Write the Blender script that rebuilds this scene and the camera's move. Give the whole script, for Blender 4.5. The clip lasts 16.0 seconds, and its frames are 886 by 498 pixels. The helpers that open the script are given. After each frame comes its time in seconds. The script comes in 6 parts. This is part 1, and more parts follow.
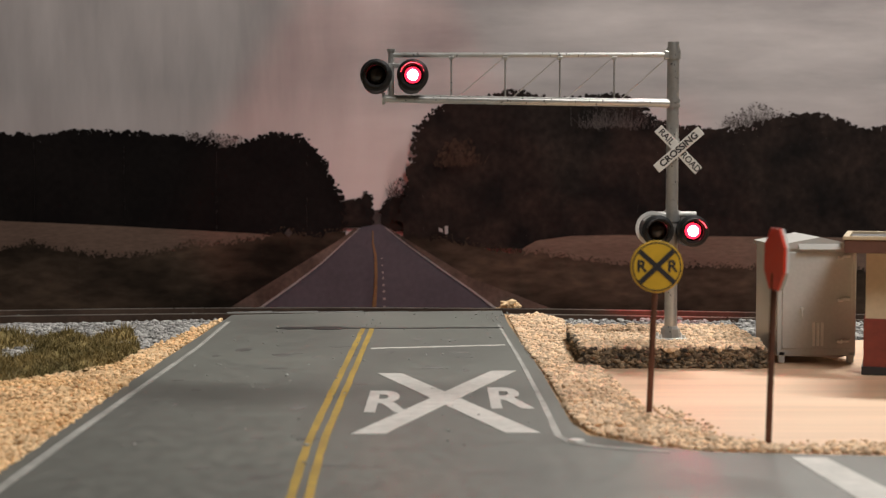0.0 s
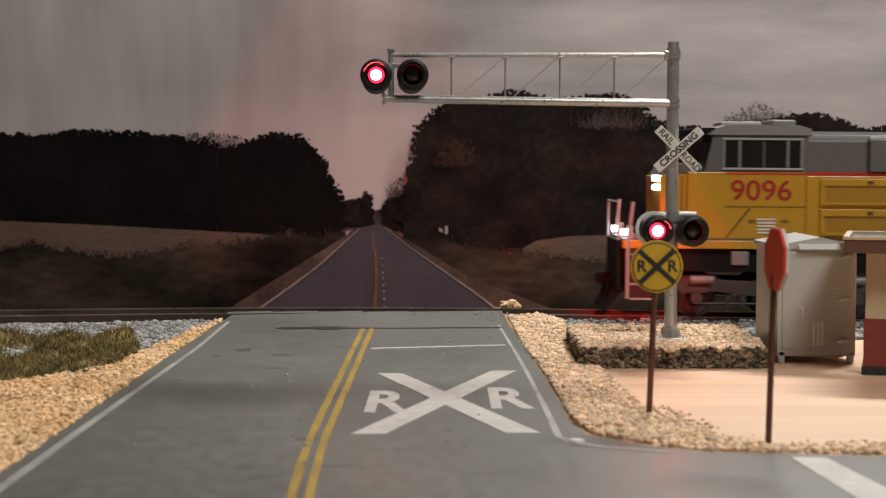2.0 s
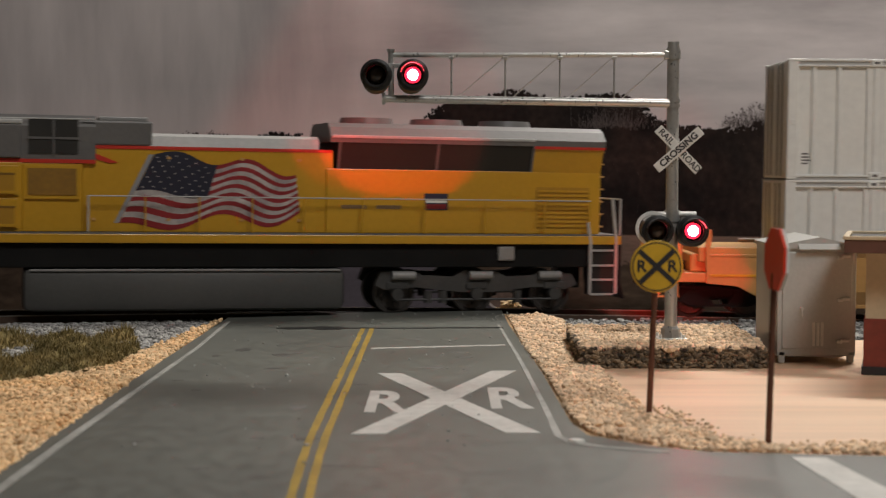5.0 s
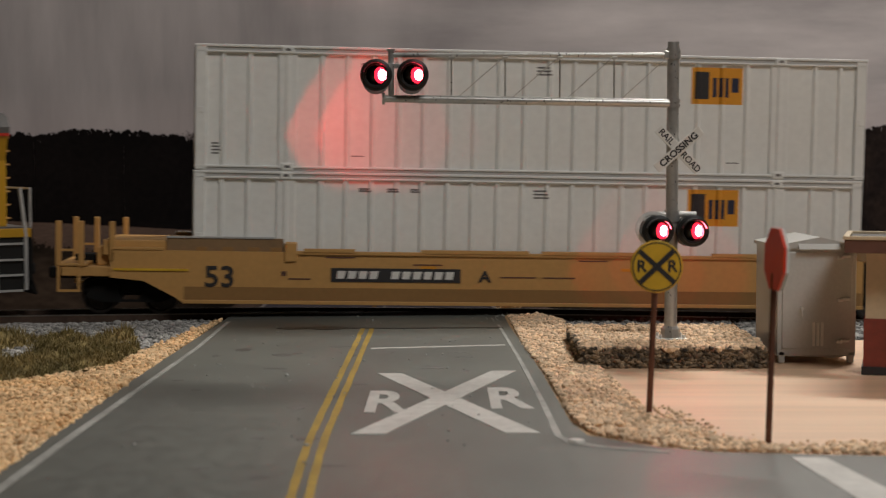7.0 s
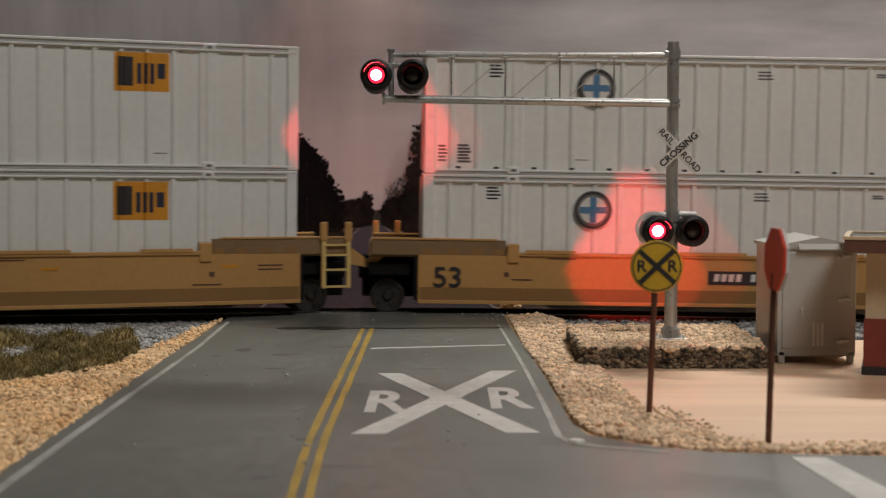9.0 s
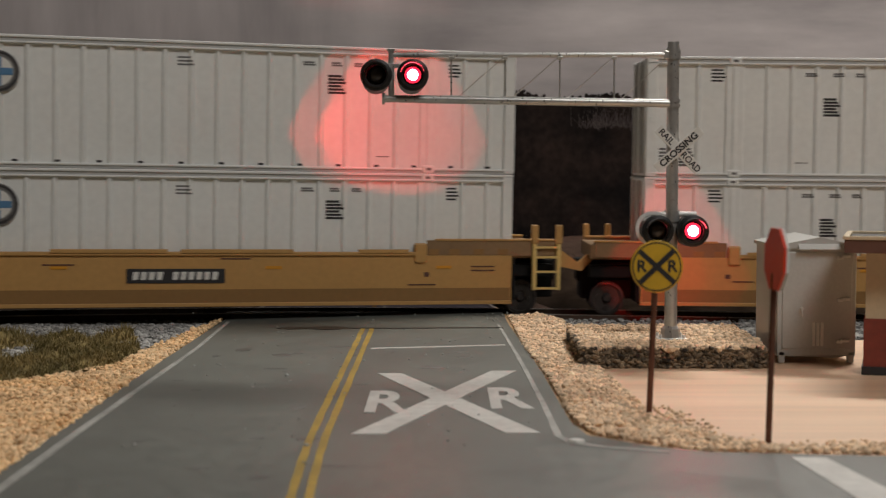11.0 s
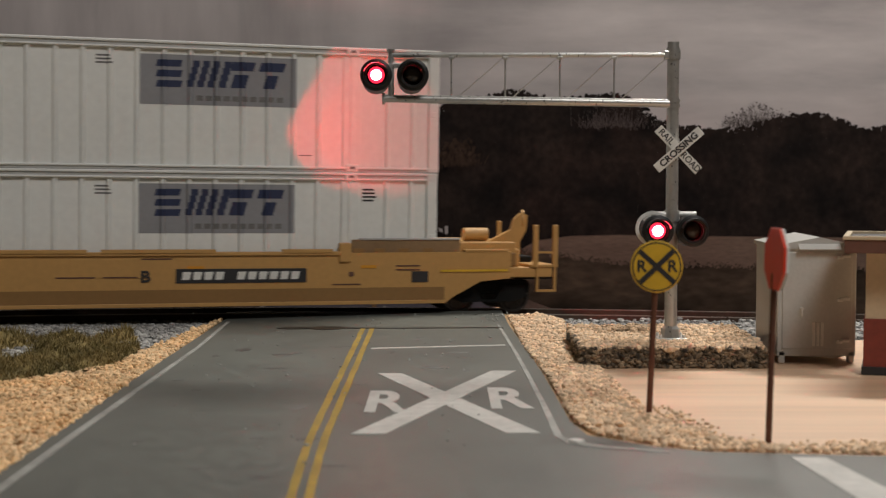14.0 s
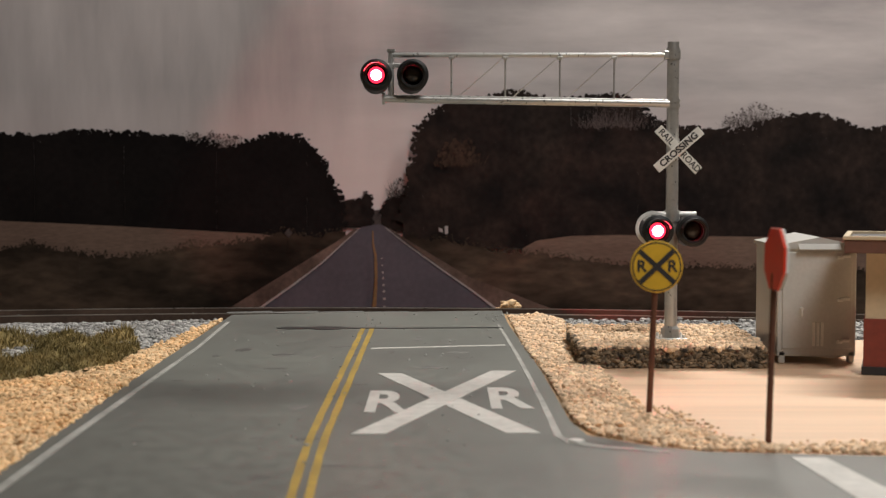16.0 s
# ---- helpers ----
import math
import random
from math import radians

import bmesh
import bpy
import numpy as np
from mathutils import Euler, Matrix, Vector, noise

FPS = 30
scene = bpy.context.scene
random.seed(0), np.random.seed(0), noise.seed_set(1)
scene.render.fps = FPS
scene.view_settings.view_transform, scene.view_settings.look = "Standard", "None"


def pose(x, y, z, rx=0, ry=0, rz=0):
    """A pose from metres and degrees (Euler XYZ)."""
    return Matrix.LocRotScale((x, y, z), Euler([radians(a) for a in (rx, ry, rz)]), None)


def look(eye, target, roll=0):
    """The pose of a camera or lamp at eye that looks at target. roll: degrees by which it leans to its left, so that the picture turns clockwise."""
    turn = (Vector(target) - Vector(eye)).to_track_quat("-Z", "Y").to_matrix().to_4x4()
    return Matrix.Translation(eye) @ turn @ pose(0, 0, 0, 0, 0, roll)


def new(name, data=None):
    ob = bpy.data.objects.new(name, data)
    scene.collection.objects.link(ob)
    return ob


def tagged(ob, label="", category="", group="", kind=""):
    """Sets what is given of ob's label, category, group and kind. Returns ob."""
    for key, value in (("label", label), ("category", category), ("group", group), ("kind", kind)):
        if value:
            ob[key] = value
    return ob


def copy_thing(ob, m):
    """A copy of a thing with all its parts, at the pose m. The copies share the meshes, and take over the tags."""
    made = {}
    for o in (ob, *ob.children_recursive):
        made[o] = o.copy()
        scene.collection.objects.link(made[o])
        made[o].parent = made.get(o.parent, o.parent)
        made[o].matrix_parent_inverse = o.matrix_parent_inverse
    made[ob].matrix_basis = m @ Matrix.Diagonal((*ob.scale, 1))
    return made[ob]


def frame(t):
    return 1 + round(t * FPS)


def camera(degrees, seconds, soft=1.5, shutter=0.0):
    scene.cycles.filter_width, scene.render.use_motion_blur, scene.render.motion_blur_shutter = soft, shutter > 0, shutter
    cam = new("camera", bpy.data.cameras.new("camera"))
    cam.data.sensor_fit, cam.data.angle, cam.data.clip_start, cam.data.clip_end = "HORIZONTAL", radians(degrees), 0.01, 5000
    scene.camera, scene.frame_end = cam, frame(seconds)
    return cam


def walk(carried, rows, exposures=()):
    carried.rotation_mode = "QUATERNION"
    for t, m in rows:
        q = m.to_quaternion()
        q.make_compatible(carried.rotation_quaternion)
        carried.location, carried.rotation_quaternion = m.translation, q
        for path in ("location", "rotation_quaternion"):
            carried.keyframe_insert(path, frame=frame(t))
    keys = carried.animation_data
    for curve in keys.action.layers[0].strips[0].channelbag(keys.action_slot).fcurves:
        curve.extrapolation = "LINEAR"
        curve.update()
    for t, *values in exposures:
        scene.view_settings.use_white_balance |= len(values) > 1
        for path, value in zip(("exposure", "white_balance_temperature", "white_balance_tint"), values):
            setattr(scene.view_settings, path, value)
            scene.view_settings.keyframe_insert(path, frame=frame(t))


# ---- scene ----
# All model lengths below are in millimetres (1:87 railway model); MM turns them into metres.
MM = 0.001
cam = camera(32.99, 16.0, soft=1.2, shutter=0.35)
walk(cam, [(0.0, pose(0, 0, 0.042, 86.736, 0, 0)), (16.0, pose(0, 0, 0.042, 86.736, 0, 0))],
     exposures=[(0.0, 0.0), (2.2, 0.0), (3.4, -0.18), (4.2, -0.26), (6.4, -0.40), (7.2, -0.50), (13.2, -0.50), (14.3, -0.28), (15.0, -0.16), (15.6, -0.02), (16.0, 0.0)])
cam.data.dof.use_dof, cam.data.dof.focus_distance, cam.data.dof.aperture_fstop = True, 0.38, 54.0

# ---- world and lamps ----
world = bpy.data.worlds.new("world")
scene.world = world
world.use_nodes = True
world.node_tree.nodes["Background"].inputs["Color"].default_value = (1.0, 0.94, 0.88, 1)
world.node_tree.nodes["Background"].inputs["Strength"].default_value = 0.02


def area_lamp(name, eye, target, sx, sy, watts, colour):
    data = bpy.data.lights.new(name, "AREA")
    data.shape, data.size, data.size_y, data.energy, data.color = "RECTANGLE", sx, sy, watts, colour
    ob = new(name, data)
    ob.matrix_world = look(eye, target)
    return ob


area_lamp("shelf_lamp", (0.20, 0.58, 0.38), (0.08, 0.36, 0.0), 0.20, 0.03, 2.4, (1.0, 0.94, 0.87))
area_lamp("ceiling_lamp", (0.30, -0.30, 0.75), (0.05, 0.42, 0.03), 0.26, 0.26, 4.6, (1.0, 0.965, 0.93))


# ---- materials ----
def surf(name, base, rough=0.6, metal=0.0, vary=0.15, s1=60.0, s2=900.0, bump=0.15, dist=0.0002, second=None,
         stretch=(1, 1, 1), island=0.0, coat=0.0, spec=0.5):
    """A painted, cast or printed surface with broad stains, fine grain and relief."""
    m = bpy.data.materials.new(name)
    m.use_nodes = True
    nt = m.node_tree
    b = nt.nodes["Principled BSDF"]
    b.inputs["Roughness"].default_value, b.inputs["Metallic"].default_value = rough, metal
    b.inputs["Coat Weight"].default_value, b.inputs["Specular IOR Level"].default_value = coat, spec
    tc = nt.nodes.new("ShaderNodeTexCoord")
    mp = nt.nodes.new("ShaderNodeMapping")
    mp.inputs["Scale"].default_value = stretch
    nt.links.new(tc.outputs["Object"], mp.inputs["Vector"])
    big, fine = nt.nodes.new("ShaderNodeTexNoise"), nt.nodes.new("ShaderNodeTexNoise")
    for n, s in ((big, s1), (fine, s2)):
        n.inputs["Scale"].default_value, n.inputs["Detail"].default_value = s, 5.0
        nt.links.new(mp.outputs["Vector"], n.inputs["Vector"])
    other = second or tuple(c * (1 - 2.2 * vary) for c in base)
    mix = nt.nodes.new("ShaderNodeMix")
    mix.data_type = "RGBA"
    mix.inputs["A"].default_value, mix.inputs["B"].default_value = (*base, 1), (*other, 1)
    ramp = nt.nodes.new("ShaderNodeMapRange")
    ramp.inputs["From Min"].default_value, ramp.inputs["From Max"].default_value = 0.35, 0.75
    nt.links.new(big.outputs["Fac"], ramp.inputs["Value"])
    nt.links.new(ramp.outputs["Result"], mix.inputs["Factor"])
    grain = nt.nodes.new("ShaderNodeMapRange")
    grain.inputs["From Min"].default_value, grain.inputs["From Max"].default_value = 0.3, 0.7
    grain.inputs["To Min"].default_value, grain.inputs["To Max"].default_value = 1 - vary, 1 + vary * 0.6
    nt.links.new(fine.outputs["Fac"], grain.inputs["Value"])
    value = grain.outputs["Result"]
    if island:
        geo = nt.nodes.new("ShaderNodeNewGeometry")
        ir = nt.nodes.new("ShaderNodeMapRange")
        ir.inputs["To Min"].default_value, ir.inputs["To Max"].default_value = 1 - island, 1 + island
        nt.links.new(geo.outputs["Random Per Island"], ir.inputs["Value"])
        mul = nt.nodes.new("ShaderNodeMath")
        mul.operation = "MULTIPLY"
        nt.links.new(value, mul.inputs[0])
        nt.links.new(ir.outputs["Result"], mul.inputs[1])
        value = mul.outputs["Value"]
    tint = nt.nodes.new("ShaderNodeVectorMath")
    tint.operation = "SCALE"
    nt.links.new(mix.outputs["Result"], tint.inputs[0])
    nt.links.new(value, tint.inputs["Scale"])
    nt.links.new(tint.outputs["Vector"], b.inputs["Base Color"])
    rr = nt.nodes.new("ShaderNodeMapRange")
    rr.inputs["To Min"].default_value, rr.inputs["To Max"].default_value = max(rough - 0.1, 0.03), min(rough + 0.12, 1)
    nt.links.new(fine.outputs["Fac"], rr.inputs["Value"])
    nt.links.new(rr.outputs["Result"], b.inputs["Roughness"])
    if bump:
        bp = nt.nodes.new("ShaderNodeBump")
        bp.inputs["Strength"].default_value, bp.inputs["Distance"].default_value = bump, dist
        nt.links.new(fine.outputs["Fac"], bp.inputs["Height"])
        nt.links.new(bp.outputs["Normal"], b.inputs["Normal"])
    return m


def glow(name, colour, strength):
    m = bpy.data.materials.new(name)
    m.use_nodes = True
    b = m.node_tree.nodes["Principled BSDF"]
    b.inputs["Base Color"].default_value = (*colour, 1)
    b.inputs["Emission Color"].default_value, b.inputs["Emission Strength"].default_value = (*colour, 1), strength
    return m


ASPHALT = surf("asphalt_grey", (0.168, 0.178, 0.158), 0.42, vary=0.2, s1=26, s2=420, bump=0.14, dist=0.0002, second=(0.102, 0.105, 0.096), stretch=(1, 0.55, 1))
ASPHALT_EDGE = surf("asphalt_edge", (0.15, 0.15, 0.142), 0.8, s1=30)
SCUFF_PALE = surf("asphalt_scuff_pale", (0.20, 0.197, 0.185), 0.5, vary=0.2, s1=120)
SCUFF_DARK = surf("asphalt_scuff_dark", (0.125, 0.123, 0.116), 0.4, vary=0.2, s1=120)
ROAD_WHITE = surf("road_paint_white", (0.62, 0.61, 0.57), 0.6, vary=0.14, s1=45, s2=500, second=(0.44, 0.43, 0.40))
ROAD_WHITE_WORN = surf("road_paint_worn", (0.42, 0.42, 0.39), 0.65, vary=0.2, s1=70, s2=500, second=(0.24, 0.24, 0.22))
ROAD_YELLOW = surf("road_paint_yellow", (0.46, 0.30, 0.035), 0.6, vary=0.2, s1=60, s2=500, second=(0.30, 0.20, 0.03))
LADDER = surf("ladder_cream_yellow", (0.78, 0.56, 0.20), 0.5, vary=0.06)
TAR = surf("tar_black", (0.02, 0.02, 0.02), 0.35)
WOOD = surf("bare_plywood", (0.86, 0.60, 0.40), 0.5, vary=0.10, s1=25, s2=160, bump=0.05, second=(0.72, 0.47, 0.29), stretch=(0.12, 2.2, 1))
GRAVEL = surf("tan_gravel", (0.86, 0.57, 0.29), 0.85, vary=0.1, s1=30, s2=900, island=0.26, second=(0.88, 0.65, 0.40))
GRAVEL_PALE = surf("pale_gravel", (0.88, 0.67, 0.46), 0.85, vary=0.12, s1=160, s2=900, island=0.32, second=(0.76, 0.53, 0.33))
GRAVEL_DARK = surf("dark_gravel", (0.10, 0.075, 0.05), 0.85, vary=0.2, s1=500, s2=1500, island=0.9, second=(0.32, 0.24, 0.155))
GRAVEL_BASE = surf("gravel_glue", (0.55, 0.36, 0.19), 0.9, s1=60)
BALLAST = surf("grey_ballast", (0.40, 0.395, 0.375), 0.85, vary=0.15, s1=50, s2=900, island=0.55, second=(0.28, 0.275, 0.265))
BALLAST_BASE = surf("ballast_bed", (0.12, 0.115, 0.11), 0.9, s1=60)
GRASS = surf("dry_grass", (0.27, 0.195, 0.07), 0.9, vary=0.2, s1=60, s2=900, island=0.45, second=(0.12, 0.105, 0.036))
GRASS_PALE = surf("pale_grass", (0.42, 0.37, 0.2), 0.9, island=0.3)
STEEL = surf("silver_painted_steel", (0.66, 0.655, 0.63), 0.3, metal=0.7, vary=0.1, s1=150, s2=1200, bump=0.08)
CABINET = surf("cabinet_grey", (0.56, 0.56, 0.53), 0.36, metal=0.12, vary=0.05, s1=40, s2=1500, bump=0.04)
CHROME = surf("bright_metal", (0.88, 0.87, 0.83), 0.25, metal=0.1, vary=0.05, bump=0.02)
BLACK = surf("satin_black", (0.012, 0.012, 0.012), 0.42, vary=0.2, bump=0.05)
BLACK_MATT = surf("matt_black", (0.009, 0.0085, 0.008), 0.8, vary=0.3, spec=0.25)
LENS_DARK = surf("unlit_lens", (0.035, 0.028, 0.024), 0.18, vary=0.1, bump=0.0)
RUST = surf("rusty_post", (0.16, 0.055, 0.025), 0.7, vary=0.25, s1=200, s2=900)
SIGN_YELLOW = surf("sign_yellow", (0.72, 0.44, 0.03), 0.45, vary=0.08, s1=120)
SIGN_RED = surf("sign_red", (0.86, 0.055, 0.014), 0.45, vary=0.06, s1=120)
SIGN_WHITE = surf("sign_white", (0.80, 0.79, 0.74), 0.5, vary=0.05, s1=150)
RAIL_SIDE = surf("weathered_rail", (0.11, 0.07, 0.05), 0.5, metal=0.4, vary=0.25)
RAIL_TOP = surf("worn_rail_head", (0.42, 0.38, 0.34), 0.3, metal=0.85, vary=0.2)
TIE = surf("dark_tie", (0.05, 0.038, 0.03), 0.85, vary=0.25)
CREAM = surf("cream_wall", (0.62, 0.50, 0.33), 0.7, vary=0.06)
BROWN = surf("brown_fascia", (0.14, 0.062, 0.042), 0.6, vary=0.12)
RED_BASE = surf("red_brick_base", (0.26, 0.05, 0.03), 0.7, vary=0.15)
BOX_WHITE = surf("container_white", (0.83, 0.84, 0.81), 0.42, vary=0.045, s1=18, s2=500, bump=0.04)
BOX_GREY = surf("container_rail_grey", (0.50, 0.50, 0.49), 0.5, vary=0.08)
WELL_YELLOW = surf("well_car_ochre", (0.57, 0.315, 0.10), 0.5, vary=0.06, s1=15, s2=700, second=(0.50, 0.28, 0.09))
WELL_BAND = surf("well_car_lower", (0.31, 0.165, 0.052), 0.52, vary=0.07, s1=15, s2=700)
WELL_TOP = surf("well_car_dull", (0.27, 0.165, 0.078), 0.6, vary=0.1, s1=40)
ENGINE_YELLOW = surf("engine_yellow", (0.58, 0.315, 0.016), 0.38, vary=0.05, s1=15, s2=700, second=(0.50, 0.265, 0.014), coat=0.15)
ENGINE_GREY = surf("engine_grey", (0.135, 0.13, 0.125), 0.45, vary=0.08, s1=25)
ENGINE_GREY_LIGHT = surf("engine_roof_grey", (0.26, 0.255, 0.245), 0.4, vary=0.08, s1=25)
ENGINE_RED = surf("engine_red", (0.55, 0.03, 0.012), 0.45, vary=0.05)
NUMBER_RED = surf("number_red", (0.40, 0.016, 0.010), 0.5, vary=0.05)
TRUCK_GREY = surf("truck_grey", (0.062, 0.06, 0.057), 0.55, vary=0.2, s1=90)
TANK_GREY = surf("tank_grey", (0.085, 0.084, 0.080), 0.5, vary=0.1, s1=40)
SILVER_EDGE = surf("step_edge_white", (0.46, 0.455, 0.44), 0.45, vary=0.08)
GRILLE = surf("dark_grille", (0.02, 0.018, 0.014), 0.6, vary=0.2)
FLAG_BLUE = surf("flag_blue", (0.014, 0.015, 0.032), 0.45, vary=0.1)
FLAG_RED = surf("flag_red", (0.27, 0.014, 0.018), 0.45, vary=0.1, s1=200)
FLAG_WHITE = surf("flag_white", (0.52, 0.47, 0.44), 0.45, vary=0.15, s1=160, second=(0.24, 0.21, 0.21))
INK = surf("printed_dark_ink", (0.03, 0.028, 0.03), 0.5, vary=0.1)
INK_GREY = surf("printed_grey_ink", (0.20, 0.195, 0.19), 0.5, vary=0.2)
INK_NAVY = surf("printed_dark_navy", (0.02, 0.024, 0.055), 0.5, vary=0.1)
# panel lines, and the painted shadow at the head of each recess
ENGINE_LINE_SHADOW = surf("engine_panel_line_shadow", (0.22, 0.11, 0.008), 0.5, vary=0.1)
# the engine yellow with recess shade put into the colour
ENGINE_SHADE = surf("engine_yellow_shaded", (0.42, 0.215, 0.012), 0.5, vary=0.06, s1=20)
INK_BLUE = surf("printed_navy", (0.022, 0.032, 0.085), 0.5, vary=0.1)
PANEL_GREY = surf("decal_grey", (0.285, 0.285, 0.30), 0.5, vary=0.05)
DECAL_ORANGE = surf("decal_orange", (0.72, 0.31, 0.02), 0.5, vary=0.05)
DECAL_BLUE = surf("decal_blue", (0.10, 0.24, 0.42), 0.5, vary=0.05)
WHEEL = surf("blackened_wheel", (0.075, 0.066, 0.06), 0.4, metal=0.4, vary=0.2)
GLASS = surf("dark_window", (0.02, 0.018, 0.016), 0.08, vary=0.1, bump=0.0)


def sky_print():
    """Printed evening sky on a slightly creased sheet: upright streaks to the left, level cloud bands to the right, paler low down."""
    m = surf("printed_sky", (0.5, 0.5, 0.5), 0.8, vary=0.05, s1=7, s2=450, bump=0.12)
    nt = m.node_tree
    b = nt.nodes["Principled BSDF"]
    tc = [n for n in nt.nodes if n.bl_idname == "ShaderNodeTexCoord"][0]
    sep = nt.nodes.new("ShaderNodeSeparateXYZ")
    nt.links.new(tc.outputs["Object"], sep.inputs[0])

    def band(stretch, scale, detail, tip=0.18):
        mp = nt.nodes.new("ShaderNodeMapping")
        mp.inputs["Scale"].default_value, mp.inputs["Rotation"].default_value = stretch, (0, tip, 0)
        n = nt.nodes.new("ShaderNodeTexNoise")
        n.inputs["Scale"].default_value, n.inputs["Detail"].default_value, n.inputs["Roughness"].default_value = scale, detail, 0.55
        nt.links.new(tc.outputs["Object"], mp.inputs["Vector"])
        nt.links.new(mp.outputs["Vector"], n.inputs["Vector"])
        return n.outputs["Fac"]
    up, level = band((1.0, 1, 0.2), 30, 7, 0.42), band((0.22, 1, 1.0), 42, 7)
    side = nt.nodes.new("ShaderNodeMapRange")
    side.inputs["From Min"].default_value, side.inputs["From Max"].default_value = -0.08, 0.02
    nt.links.new(sep.outputs["X"], side.inputs["Value"])
    mix = nt.nodes.new("ShaderNodeMix")
    mix.data_type = "FLOAT"
    nt.links.new(side.outputs["Result"], mix.inputs["Factor"])
    nt.links.new(up, mix.inputs["A"])
    nt.links.new(level, mix.inputs["B"])
    ramp = nt.nodes.new("ShaderNodeValToRGB")
    ramp.color_ramp.elements[0].position, ramp.color_ramp.elements[0].color = 0.34, (0.335, 0.305, 0.305, 1)
    ramp.color_ramp.elements[1].position, ramp.color_ramp.elements[1].color = 0.68, (0.62, 0.565, 0.555, 1)
    nt.links.new(mix.outputs["Result"], ramp.inputs["Fac"])
    low = nt.nodes.new("ShaderNodeMapRange")
    low.inputs["From Min"].default_value, low.inputs["From Max"].default_value = 0.075, 0.03
    nt.links.new(sep.outputs["Z"], low.inputs["Value"])
    pale = nt.nodes.new("ShaderNodeMix")
    pale.data_type = "RGBA"
    pale.inputs["B"].default_value = (0.80, 0.67, 0.65, 1)
    half = nt.nodes.new("ShaderNodeMath")
    half.operation, half.inputs[1].default_value = "MULTIPLY", 0.7
    nt.links.new(low.outputs["Result"], half.inputs[0])
    nt.links.new(half.outputs["Value"], pale.inputs["Factor"])
    nt.links.new(ramp.outputs["Color"], pale.inputs["A"])
    nt.links.new(pale.outputs["Result"], b.inputs["Base Color"])
    return m


SKY_PRINT = sky_print()
TREE_PRINT = surf("printed_trees", (0.012, 0.0095, 0.009), 0.75, vary=0.35, s1=55, s2=330, bump=0.1, second=(0.042, 0.027, 0.022))
TREE_LEFT = surf("printed_dark_trees", (0.013, 0.010, 0.0095), 0.75, vary=0.3, s1=40, s2=400, bump=0.1, second=(0.006, 0.005, 0.005))
TREE_BROWN = surf("printed_autumn_leaves", (0.075, 0.045, 0.032), 0.75, vary=0.3, s1=160, s2=600, second=(0.025, 0.016, 0.012))
TWIG_PRINT = surf("printed_bare_twigs", (0.10, 0.08, 0.075), 0.8, vary=0.2)
FIELD_PRINT = surf("printed_stubble", (0.19, 0.125, 0.096), 0.8, vary=0.2, s1=50, s2=500, second=(0.14, 0.09, 0.07), stretch=(0.5, 1, 3))
BRUSH_PRINT = surf("printed_brush", (0.016, 0.012, 0.009), 0.8, vary=0.4, s1=34, s2=260, second=(0.115, 0.078, 0.055), stretch=(0.5, 1, 1.3))
VERGE_PRINT = surf("printed_verge", (0.18, 0.122, 0.10), 0.8, vary=0.25, s1=60, s2=500, second=(0.05, 0.035, 0.028))
TAR_PRINT = surf("printed_road", (0.112, 0.098, 0.116), 0.7, vary=0.1, s1=30, s2=500)
LINE_PRINT = surf("printed_white_line", (0.46, 0.40, 0.385), 0.75, vary=0.15)
LINE_ORANGE = surf("printed_yellow_line", (0.30, 0.165, 0.08), 0.75, vary=0.15)
PLASTER = surf("room_wall_paint", (0.62, 0.56, 0.48), 0.8, vary=0.04, s1=4, s2=60)
CARPET = surf("room_floor", (0.22, 0.17, 0.13), 0.9, vary=0.1, s1=6, s2=200)
BOARD = surf("layout_board", (0.36, 0.25, 0.15), 0.85, vary=0.12, s1=20)
GLOW_CORE = glow("red_lamp_core", (1.0, 0.05, 0.075), 240.0)
GLOW_RING = glow("red_lamp_ring", (1.0, 0.02, 0.05), 3.2)
GLOW_REAR = glow("red_lamp_rear", (1.0, 0.055, 0.04), 235000.0)
HEADLIGHT = glow("headlight_white", (0.86, 0.90, 1.0), 9.0)

for k in (SKY_PRINT, TREE_PRINT, TREE_LEFT, TREE_BROWN, TWIG_PRINT, FIELD_PRINT, BRUSH_PRINT, VERGE_PRINT, TAR_PRINT, LINE_PRINT, LINE_ORANGE):
    k.node_tree.nodes["Principled BSDF"].inputs["Specular IOR Level"].default_value = 0.06


# ---- mesh helpers (millimetres) ----
def thing(name, label, category, m=None, group="", kind=""):
    ob = new(name)
    ob.empty_display_size = 0.01
    if m is not None:
        ob.matrix_basis = m
    return tagged(ob, label, category, group, kind)


def part(name, bm, mats, parent=None, label="", m=None, smooth=False):
    me = bpy.data.meshes.new(name)
    bm.normal_update()
    bm.transform(Matrix.Scale(MM, 4))
    bm.to_mesh(me)
    bm.free()
    for k in (mats if isinstance(mats, (list, tuple)) else [mats]):
        me.materials.append(k)
    if smooth:
        me.shade_smooth()
        me.set_sharp_from_angle(angle=radians(38))
    ob = new(name, me)
    ob.parent = parent
    if m is not None:
        ob.matrix_basis = m
    if label:
        ob["label"] = label
    return ob


def mm(x, y, z, rx=0, ry=0, rz=0):
    return pose(x * MM, y * MM, z * MM, rx, ry, rz)


